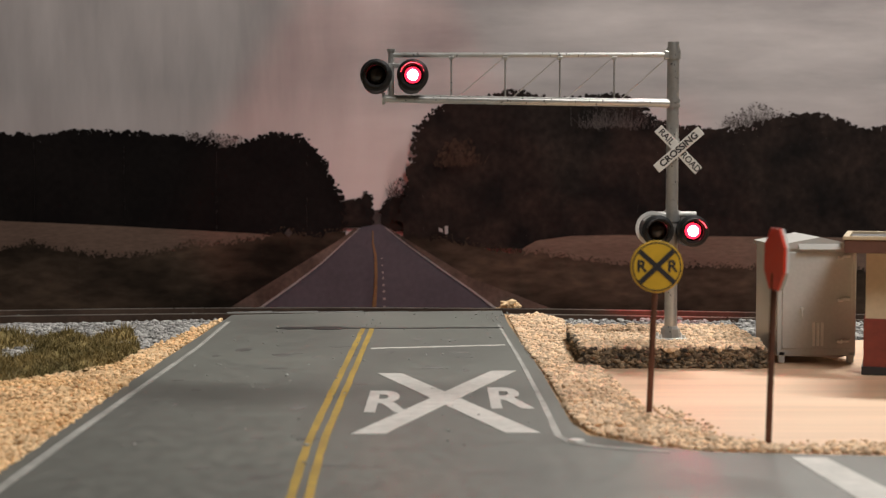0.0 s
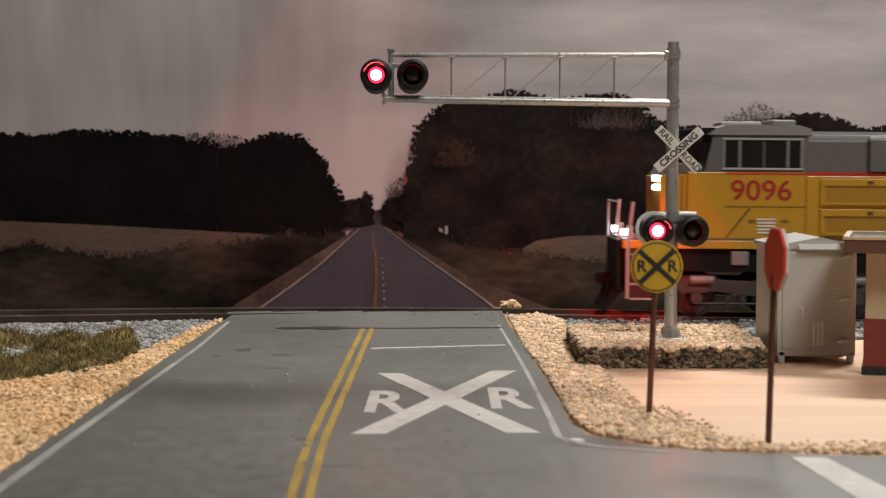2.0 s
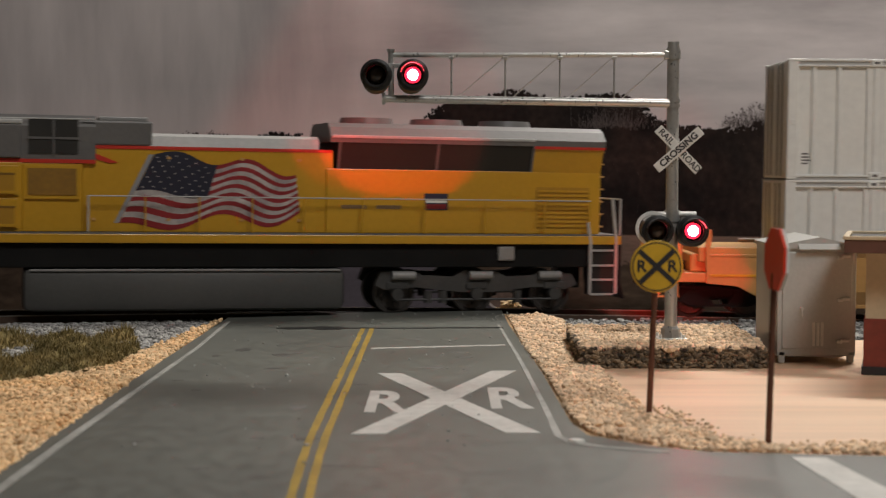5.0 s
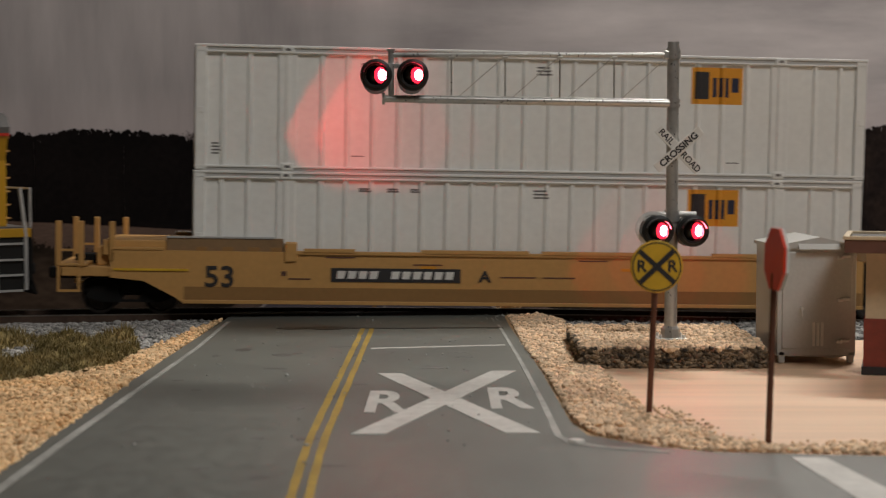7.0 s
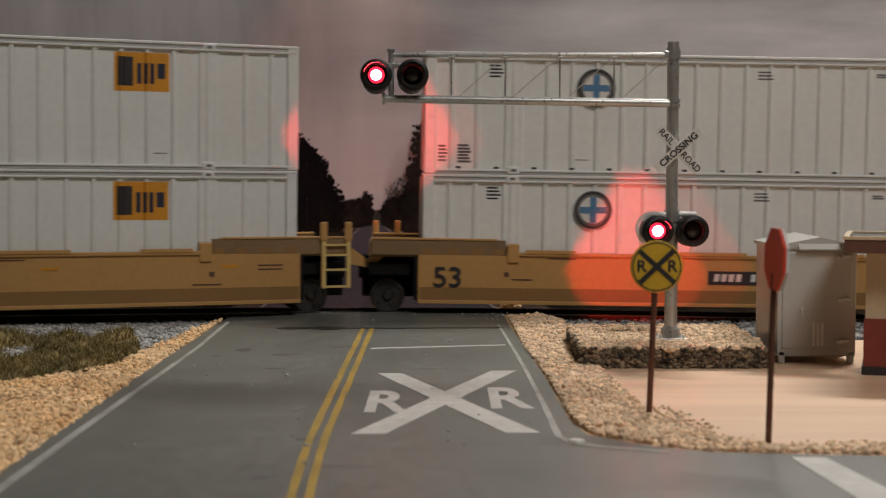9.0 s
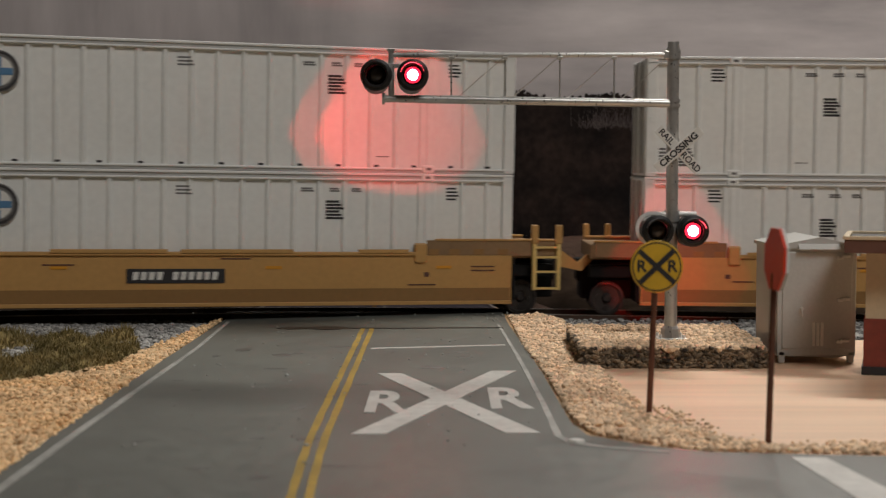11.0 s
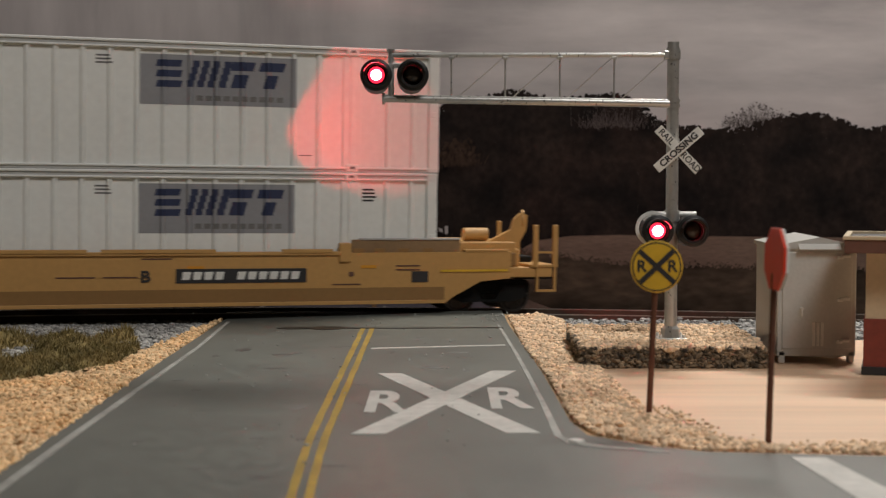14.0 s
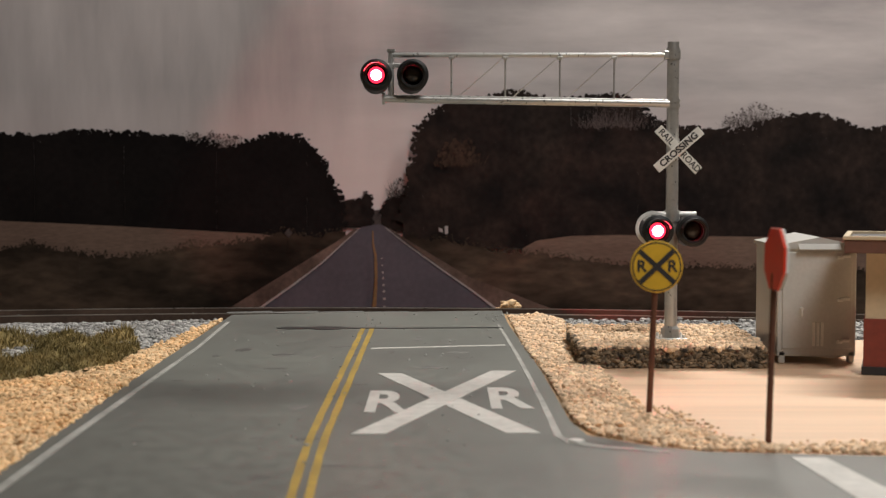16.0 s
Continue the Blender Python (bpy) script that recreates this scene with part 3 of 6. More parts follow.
    for _ in range(34):
        cx, cy, w, h = rng.uniform(-52, 12), rng.uniform(195, 370), rng.uniform(0.5, 3.2), rng.uniform(0.6, 3.5)
        pts = [(cx + w * math.cos(q) * rng.uniform(0.5, 1.1), cy + h * math.sin(q) * rng.uniform(0.5, 1.1)) for q in (2 * math.pi * k / 11 for k in range(11))]
        part("scuff", prismed(pts, 0.0, 0.015 + 0.001 * rng.uniform(0, 20), axis="z"), SCUFF_PALE if rng.uniform() < 0.55 else SCUFF_DARK, t)
    # specks of dropped ballast and paint
    rng = np.random.default_rng(77)
    pl = [(rng.uniform(-52, 14), rng.uniform(215, 420), 0.05) for _ in range(70)] + [(rng.normal(-20, 2.5), rng.uniform(190, 420), 0.05) for _ in range(25)] + [(rng.normal(14, 3), rng.uniform(395, 425), 0.1) for _ in range(25)]
    stones("loose_grit", pl, 0.28, ROAD_WHITE_WORN, "pale grit lying on the road", "grit", 78)


def crossing_deck():
    t = thing("crossing_deck", "grey crossing panels between the rails", "crossing panel", kind="structure")
    for k in range(6):
        s0, s1 = -62 + 13.2 * k, -49.2 + 13.2 * k
        pts = [on_track(s, w)[:2] for s, w in ((s0, -6.9), (s1, -6.9), (s1, 6.9), (s0, 6.9))]
        part("panel", prismed(pts, -8.0, rail_height(s1) - 0.9, axis="z"), ASPHALT_EDGE, t)
        pts = [on_track(s, w)[:2] for s, w in ((s0, 9.6), (s1, 9.6), (s1, 18), (s0, 18))]
        part("panel", prismed(pts, -8.0, rail_height(s1) - 1.3, axis="z"), ASPHALT_EDGE, t)


def track():
    t = thing("track", "model railway track with weathered brown rails", "railway track", kind="structure")
    for side in (-8.25, 8.25):
        for name, mat, w, z0, z1 in (("rail_web", RAIL_SIDE, 0.45, -2.1, -0.25), ("rail_head", RAIL_TOP, 0.42, -0.25, 0.0)):
            bm = bmesh.new()
            rings = []
            for i in range(-115, 140):
                s = i * 10.0
                rings.append([bm.verts.new(on_track(s, side + a, b)) for a, b in ((-w, z0), (w, z0), (w, z1), (-w, z1))])
            for a, b in zip(rings, rings[1:]):
                for k in range(4):
                    bm.faces.new((a[k], a[(k + 1) % 4], b[(k + 1) % 4], b[k]))
            bmesh.ops.recalc_face_normals(bm, faces=bm.faces[:])
            part(name, bm, mat, t)
    first = None
    for i in range(-140, 171):
        s = i * 7.0
        if -64 < s < 20:
            continue
        x, y, z = on_track(s)
        m = mm(x, y, z - 3.2, 0, 0, math.degrees(heading(s)))
        if first is None:
            first = part("tie", boxed(-1.3, 1.3, -15, 15, -0.9, 0.9), TIE, t, m=m)
        else:
            o = first.copy()
            scene.collection.objects.link(o)
            o.matrix_basis = m


def wood_board():
    t = thing("plywood_board", "bare pale plywood base board beside the road", "plywood board", kind="structure")
    part("sheet", boxed(27, 240, 214, 356, -8.0, -0.12, 0.15), WOOD, t)


def gravel_and_ballast():
    # left shoulder of the road
    left = [(-59.8, 405), (-60.2, 300), (-60.2, 190), (-61, 150), (-120, 150), (-104, 262), (-84, 276), (-75, 286), (-68, 306), (-66.5, 332), (-61.5, 392)]
    hl = lambda x, y: -0.1 + min(1.4, max(0.0, (-60.5 - x) * 0.10))
    t = part("shoulder_bed", prismed(left, -8.0, -0.35, axis="z"), GRAVEL_BASE)
    tagged(t, "tan glued gravel bed beside the road", "gravel bed", "", "structure")
    stones("tan_gravel", strew(left, 17000, 1, hl), 0.47, GRAVEL, "tan gravel shoulder along the road edge", "gravel", 2)
    # ballast, left
    bl = [on_track(-64, -9.5)[:2], (-60.2, 402), (-66, 336), (-76, 330), (-200, 320), on_track(-240, -9.5)[:2]]
    stones("ballast", strew(bl, 12000, 3, lambda x, y: rail_height(x) - 1.9 + 0.6 * math.exp(-((y - 375) / 16) ** 2)), 0.58, BALLAST, "grey stone track ballast", "ballast", 4)
    part("ballast_bed", prismed(bl, -8.0, -2.9, axis="z"), BALLAST_BASE)["kind"] = "structure"
    inner = [on_track(-330, -7.4)[:2], on_track(-66, -7.4)[:2], on_track(-66, 18)[:2], on_track(-330, 18)[:2]]
    stones("ballast", strew(inner, 2500, 5, lambda x, y: rail_height(x) - 2.6), 0.8, BALLAST, "grey stone ballast between the rails", "ballast", 6)
    # right shoulder
    right = [(17.9, 410), (18.6, 345), (20.6, 299), (21.4, 243), (23.5, 231), (31.5, 222), (39, 217.4), (51, 216), (66, 214), (140, 213), (140, 219), (66, 221.5), (51.3, 219.5), (41, 227), (35, 246),
             (33.6, 276), (32.0, 306), (29, 330), (32, 398), (27, 408)]
    hr = lambda x, y: 0.05 + 0.6 * math.exp(-((x - 26) / 5) ** 2) if y > 235 else 0.15
    stones("tan_gravel", strew(right, 10500, 7, hr), 0.48, GRAVEL_PALE, "tan gravel shoulder beside the crossing", "gravel", 8)
    rng = np.random.default_rng(41)
    spill = [(x + abs(rng.normal(0, 2.2)) + 0.4, y + rng.normal(0, 1.5), 0.05) for x, y in ((41 - 6 * k, 227 + 19 * k + 10 * k * k) for k in rng.uniform(0, 1, 150))]
    spill += [(rng.uniform(52, 120), 221.5 + abs(rng.normal(0, 1.6)), 0.05) for _ in range(110)]
    stones("spilled_gravel", spill, 0.36, GRAVEL_PALE, "loose tan stones spilled on the plywood", "gravel", 42)
    under = [(12, 424), (12, 345), (14, 299), (14, 243), (16, 226), (26, 214), (39, 211), (51, 210), (66, 209), (140, 209)] + right[10:]
    bed = part("shoulder_bed", prismed(under, -8.0, -0.2, axis="z"), GRAVEL_BASE)
    tagged(bed, "tan glued gravel bed by the crossing", "gravel bed", "", "structure")
    # raised plinth of the signal: dark crushed stone sides, tan top
    t = thing("signal_plinth", "raised plinth with dark gravel sides and tan top", "gravel plinth")
    part("core", prismed([(29.5, 307), (65.8, 307), (67, 322), (68, 350), (29, 350)], 0.0, 3.6, axis="z"), BALLAST_BASE, t)
    rng = np.random.default_rng(9)
    side = [(rng.uniform(28.6, 66.2), 306.6 + rng.uniform(-0.5, 0.4), rng.uniform(0.1, 4.1)) for _ in range(2900)]
    side += [(28.8 + rng.uniform(-0.5, 0.5), rng.uniform(306, 330), rng.uniform(0.1, 4.1)) for _ in range(800)]
    side += [(66.3 + rng.uniform(-0.4, 0.5), rng.uniform(306, 330), rng.uniform(0.1, 4.0)) for _ in range(800)]
    stones("side_gravel", side, 0.46, GRAVEL_DARK, "dark crushed stone sides", "gravel", 10, parent=t)
    top = [(28.5, 306), (66.2, 306), (68, 322), (68, 350), (29, 350)]
    stones("top_gravel", [p for p in strew(top, 5200, 11, lambda x, y: 4.0) if not (38 < p[0] < 45 and 335 < p[1] < 339)], 0.48, GRAVEL_PALE, "tan gravel top", "gravel", 12, parent=t)
    # ballast, right
    br = [on_track(18, -9.5)[:2], (18, 408), (27, 402), (32, 356), (140, 360), (260, 372), on_track(260, -9.5)[:2]]
    stones("ballast", strew(br, 8500, 13, lambda x, y: -2.0 + rail_height(x) * 0.5 + 1.2 * math.exp(-((y - 385) / 22) ** 2)), 0.6, BALLAST, "grey stone track ballast", "ballast", 14)
    part("ballast_bed", prismed(br, -8.0, -3.4, axis="z"), BALLAST_BASE)["kind"] = "structure"
    inner = [on_track(20, -7.4)[:2], on_track(330, -7.4)[:2], on_track(330, 20)[:2], on_track(20, 20)[:2]]
    stones("ballast", strew(inner, 2200, 15, lambda x, y: -2.7 + rail_height(x)), 0.8, BALLAST, "grey stone ballast between the rails", "ballast", 16)
    pile = [(rng.normal(20.0, 1.6), rng.normal(459, 0.8), rng.uniform(-3.2, -0.6)) for _ in range(60)]
    stones("ballast_heap", pile, 0.8, GRAVEL, "small heap of tan stones past the rails", "gravel", 18)
    # dry grass
    turf = [(-66.4, 328), (-67.5, 303), (-74, 284), (-83, 273), (-104, 260), (-170, 262), (-170, 356), (-104, 354), (-96, 366), (-84, 360), (-76, 366)]
    hump = lambda x, y: -2.2 + 4.6 * max(0.0, 0.4 + noise.noise((x * 0.10, y * 0.07, 0)) + 0.5 * noise.noise((x * 0.3, y * 0.2, 4)))
    bm = bmesh.new()
    cell = {}
    for i in range(-170, -64, 2):
        for k in range(258, 368, 2):
            if inside(turf, i + 1, k + 1):
                q = []
                for a, b in ((i, k), (i + 2, k), (i + 2, k + 2), (i, k + 2)):
                    if (a, b) not in cell:
                        cell[a, b] = bm.verts.new((a, b, hump(a, b)))
                    q.append(cell[a, b])
                bm.faces.new(q)
    bed = part("turf_bed", bm, GRASS, smooth=True)
    tagged(bed, "olive brown uneven turf bed", "turf", "", "structure")
    blades("grass", strew(turf, 46000, 19, hump), 1.5, GRASS, "dry olive static grass beside the track", "grass", 20, width=0.26)
    tuft = [(-86, 236), (-79.5, 238), (-78.6, 246), (-82, 252), (-92, 252)]
    blades("grass_tuft", strew(tuft, 900, 21, lambda x, y: 0.6), 3.2, GRASS, "dark olive grass tuft on gravel", "grass", 22)
    pale = [(-90, 278), (-80.6, 279), (-79.6, 284), (-90, 288)]
    blades("grass_tuft", strew(pale, 420, 23, lambda x, y: 0.2), 2.2, GRASS_PALE, "pale straw grass tuft on gravel", "grass", 24)


# ---- crossing signal ----
MY = 322.0


# mouth of the plate added to a rear lamp's hood to shape its glow: narrow above, wide below (x, z)
BEAM_MOUTH = ((0, -2.15), (-0.8, -2.08), (-1.37, -1.85), (-1.9, -1.4), (-2.3, -0.69), (-1.9, 0.17), (-1.4, 1.0), (-0.86, 1.9), (-0.5, 2.7),
        (0.5, 2.7), (0.86, 1.9), (1.4, 1.0), (1.9, 0.17), (2.3, -0.75), (1.95, -1.4), (1.4, -1.85), (0.8, -2.08))


def rear_hood(size):
    """A short barrel round the rear bulb, closed by an added, unseen plate whose bell-shaped mouth shapes the red glow.
    """
    bm = bmesh.new()
    n = len(BEAM_MOUTH)
    turn = [math.atan2(z, x) for x, z in BEAM_MOUTH]

    def ring(r, y):
        return [bm.verts.new((r * math.cos(a), y, r * math.sin(a))) for a in turn]
    mouth = [[bm.verts.new((x * size, y, z * size)) for x, z in BEAM_MOUTH] for y in (8.75, 8.6)]
    rings = [ring(3.0, -0.4), ring(3.05, 8.75), mouth[0], mouth[1], ring(2.85, 8.6), ring(2.85, -0.4)]
    for a, b in zip(rings, rings[1:] + rings[:1]):
        for i in range(n):
            bm.faces.new((a[i], a[(i + 1) % n], b[(i + 1) % n], b[i]))
    bmesh.ops.recalc_face_normals(bm, faces=bm.faces[:])
    return bm


def round_plate(bm, r, y, n=10):
    """A flat disc facing along y."""
    bm.faces.new([bm.verts.new((r * math.cos(2 * math.pi * i / n), y, r * math.sin(2 * math.pi * i / n))) for i in range(n)])
    return bm


def lamp(parent, x, z, turn, tilt):
    """One flashing lamp: black front plate with visor, hooded rear lamp, and the two bulbs that turn inside it."""
    h = part("lamp", lathe(bmesh.new(), [(2.15, -0.5), (2.6, -0.55), (2.75, -0.2), (3.4, 0.0), (3.4, 0.4), (3.25, 0.6), (3.25, 5.4), (3.1, 5.4), (3.1, 0.8), (2.15, 0.1)], closed=True), BLACK, parent,
             "black round lamp with visor", mm(x, MY - 4.0, z), smooth=True)
    bm = bmesh.new()
    n = 14
    vis = [[bm.verts.new((r * math.cos(a), y, r * math.sin(a))) for a in (math.pi * (0.08 + 0.84 * i / n) for i in range(n + 1))] for r, y in ((2.72, -0.4), (2.72, -3.0), (2.52, -3.0), (2.52, -0.4))]
    for k in range(4):
        for i in range(n):
            bm.faces.new((vis[k][i], vis[k][i + 1], vis[(k + 1) % 4][i + 1], vis[(k + 1) % 4][i]))
    bmesh.ops.recalc_face_normals(bm, faces=bm.faces[:])
    part("visor", bm, BLACK, h, smooth=True)
    part("divider", lathe(bmesh.new(), [(3.05, 4.45), (0.02, 4.5)]), BLACK_MATT, h)
    part("rear_barrel", rear_hood(1.0 if z > 40 else 0.78), BLACK, h, "rear-facing lamp hood with added beam-shaping plate", mm(0, 5.2, 0) @ pose(0, 0, 0, tilt, 0, turn))
    bm = bmesh.new()
    n, rings = 28, []
    cuts = [0.01, 8, 16, 24, 31, 38, 45, 52, 65, 80, 95, 110, 125, 140, 155, 170, 179.99]
    for a in cuts:
        r, y = 2.2 * math.sin(radians(a)), -2.2 * math.cos(radians(a))
        rings.append([bm.verts.new((r * math.cos(2 * math.pi * i / n), y, r * math.sin(2 * math.pi * i / n))) for i in range(n)])
    for k, (a, b) in enumerate(zip(rings, rings[1:])):
        for i in range(n):
            f = bm.faces.new((a[i], a[(i + 1) % n], b[(i + 1) % n], b[i]))
            f.material_index = 1 if cuts[k] < 30 else 2 if cuts[k] < 50 else 0
    bmesh.ops.recalc_face_normals(bm, faces=bm.faces[:])
    front = part("bulb", bm, [LENS_DARK, GLOW_CORE, GLOW_RING], h, "red flashing bulb", mm(0, 2.0, 0), smooth=True)
    rear = part("bulb", round_plate(bmesh.new(), 0.2, 0.0), GLOW_REAR, h, "red rear bulb", mm(0, 5.2, 0))
    return front, rear


def crossing_signal():
    t = thing("crossing_signal", "silver cantilever railroad crossing signal with red flashing lamps", "crossing signal", mm(49.2, MY, 4.0))
    dx, dz = 49.2, 4.0
    part("mast", tube(rod((0, 0, 0), (0.1, 0, 62.5), 1.35, 1.3, n=24), (0.1, 0, 62.5), (0.1, 0, 64.0), 1.3, 1.2, n=24), STEEL, t, "silver mast tube", smooth=True)
    part("mast_cap", tube(rod((0.1, 0, 62.0), (0.1, 0, 62.5), 1.55, n=24), (0.1, 0, 60.7), (0.1, 0, 61.5), 1.6, n=24), STEEL, t, smooth=True)
    bm = rod((0, 0, 0.4), (0, 0, 2.4), 2.3, 2.0, n=8)
    tube(bm, (0, 0, 2.4), (0, 0, 3.0), 2.0, 1.45, n=8)
    part("base", bm, STEEL, t)
    part("base_plate", boxed(-3.2, 3.2, -3.0, 3.0, 0.05, 0.6, 0.15), STEEL, t, "silver base plate on gravel")
    for a in (-2.5, 2.5):
        for b in (-2.3, 2.3):
            part("bolt", rod((a, b, 0.6), (a, b, 1.3), 0.35, n=6), CHROME, t)
    za, zb0, zb1, xl = 61.2, 51.9, 50.9, -60.6
    part("upper_arm", rod((xl, -0.6, za), (-0.8, -0.6, za), 0.55, n=16), STEEL, t, "long silver tube arm", smooth=True)
    bm = rod((xl - 1.3, -0.6, zb0), (-0.6, -0.6, zb1), 0.78, n=16)
    part("lower_arm", bm, STEEL, t, "long silver tube arm", smooth=True)
    part("arm_sleeve", rod((-54.8, -0.6, zb0 - 0.1), (-0.8, -0.6, zb1), 0.88, n=16), STEEL, t, smooth=True)
    part("end_plate", rod((xl - 1.6, -0.6, zb0), (xl - 1.0, -0.6, zb0), 1.25, n=16), STEEL, t)
    part("end_post", tube(rod((xl + 0.3, -0.6, zb0), (xl + 0.3, -0.6, za + 1.0), 0.62, n=14), (xl + 0.3, -0.6, za + 0.7), (xl + 0.3, -0.6, za + 1.2), 0.9, n=14), STEEL, t, smooth=True)
    for z in (za, zb1):
        part("clamp", tube(rod((0.1, 0, z - 0.9), (0.1, 0, z - 0.2), 1.62, n=20), (0.1, 0, z + 0.2), (0.1, 0, z + 0.9), 1.62, n=20), STEEL, t, smooth=True)
        part("clamp_lug", boxed(-2.0, -0.9, -1.2, 0.2, z - 0.9, z + 0.9, 0.2), STEEL, t)
    xs = (-47.4, -35.9, -24.2, -12.6)
    low = lambda x: zb0 + (zb1 - zb0) * (x - xl) / (-xl)
    for x in xs:
        part("truss_post", rod((x, -0.6, low(x)), (x, -0.6, za), 0.19, n=8), STEEL, t)
        part("truss_joint", boxed(x - 0.6, x + 0.6, -1.3, -0.2, za - 0.95, za - 0.35, 0.1), STEEL, t)
    for a, b in zip(xs, (*xs[1:], -1.0)):
        part("truss_brace", rod((a + 0.8, -0.6, low(a)), (b - 0.2, -0.6, za - 0.4), 0.11, n=8), STEEL, t)
    # crossbuck
    cb = part("crossbuck_board", boxed(-6.3, 6.3, -0.22, 0.22, -1.05, 1.05, 0.08), SIGN_WHITE, t, "white crossbuck board", mm(1.1, -2.1, 41.0, 0, -41, 0))
    letters("lettering", "CROSSING", 1.95, INK, cb, mm(0, -0.25, 0), depth=0.04, bold=0.06, sx=1.08)
    cb = part("crossbuck_board", boxed(-6.3, 6.3, -0.22, 0.22, -1.05, 1.05, 0.08), SIGN_WHITE, t, "white crossbuck board", mm(1.1, -1.6, 41.0, 0, 46, 0))
    letters("lettering", "RAIL", 1.95, INK, cb, mm(-3.75, -0.25, 0), depth=0.04, bold=0.03, sx=1.0)
    letters("lettering", "ROAD", 1.95, INK, cb, mm(3.75, -0.25, 0), depth=0.04, bold=0.03, sx=0.95)
    part("crossbuck_strap", rod((0.1, 0, 42.6), (0.1, 0, 43.4), 1.5, n=20), STEEL, t)
    # lamps
    part("upper_bracket", boxed(-63.6 + 0.2, -57.6, -1.2, -0.4, 58.4, 59.4, 0.2), STEEL, t)
    part("lower_bracket", tube(rod((-4.4, -0.4, 27.2), (5.2, -0.4, 27.2), 0.55, n=12), (-4.4, -0.4, 27.2), (-5.9, -0.4, 25.6), 0.5, n=10), CHROME, t, smooth=True)
    part("bracket_clamp", rod((0.1, 0, 25.6), (0.1, 0, 28.0), 1.7, n=20), STEEL, t)
    bulbs = []
    for x, z, turn, tilt in ((-14.15, 60.75, 4.1, -2.8), (-6.4, 60.75, 3.9, -2.8), (45.75, 27.7, -4.8, -6.4), (53.25, 27.7, -7.2, -6.2)):
        b = lamp(t, x, z, turn, tilt)
        b[0].parent.matrix_basis = mm(x - dx, -4.0, z - dz)
        bulbs.append(b)
        part("lamp_neck", rod((x - dx, -1.6, z - dz + 1.2), (x - dx + (1.2 if x in (-14.15, 45.75) else -1.2), -0.8, z - dz + 1.2), 0.5, n=10), STEEL, t)
    part("rear_shield", lathe(bmesh.new(), [(3.0, 0), (3.75, 0), (3.75, 0.5), (3.0, 0.5)], closed=True), CHROME, t, "silver lamp backing ring", mm(45.1 - dx, -1.0, 28.1 - dz), smooth=True)
    return bulbs


# ---- signs, cabinet, building ----
def warning_sign():
    t = thing("warning_sign", "round yellow railroad warning sign on a leaning rusty post", "warning sign", mm(34.4, 248, -0.3, 0, 2.2, 0))
    part("post", rod((0, 0, 0), (0, 0, 27.5), 0.5, n=10), RUST, t, "rust-brown round post", smooth=True)
    d = part("disc", lathe(bmesh.new(), [(0.01, -0.35), (4.2, -0.35), (4.35, -0.2), (4.35, 0.2), (0.01, 0.2)]), SIGN_YELLOW, t, "yellow round plate", mm(0, -0.75, 25.3, 0, -2.2, 0), smooth=True)
    part("rim", lathe(bmesh.new(), [(3.85, -0.38), (4.08, -0.38), (4.08, -0.30), (3.85, -0.30)], closed=True), INK, d)
    for a, f in ((42, -0.42), (-44, -0.5)):
        part("cross_bar", boxed(-3.8, 3.8, f, -0.3, -0.42, 0.42), INK, d, m=mm(0, 0, 0, 0, a, 0))
    for x in (-2.55, 2.55):
        letters("lettering", "R", 2.7, INK, d, mm(x, -0.36, 0), depth=0.04, bold=0.08)


def stop_sign():
    t = thing("stop_sign", "red octagonal sign on rusty post, seen edge on", "stop sign", mm(48.7, 222, -0.3, 0, 1.3, 0))
    part("post", rod((0, 0, 0), (0, 0, 26), 0.48, n=10), RUST, t, "rust-brown round post", smooth=True)
    pts = [(4.95 * math.cos(radians(22.5 + 45 * i)), 4.95 * math.sin(radians(22.5 + 45 * i))) for i in range(8)]
    p = part("plate", prismed(pts, -0.2, 0.25), SIGN_RED, t, "red octagon plate", mm(-0.1, -0.6, 28.2, 0, 0, -85))
    part("plate_back", prismed([(x * 0.99, z * 0.99) for x, z in pts], 0.25, 0.7), SIGN_WHITE, p, "pale plate edge")


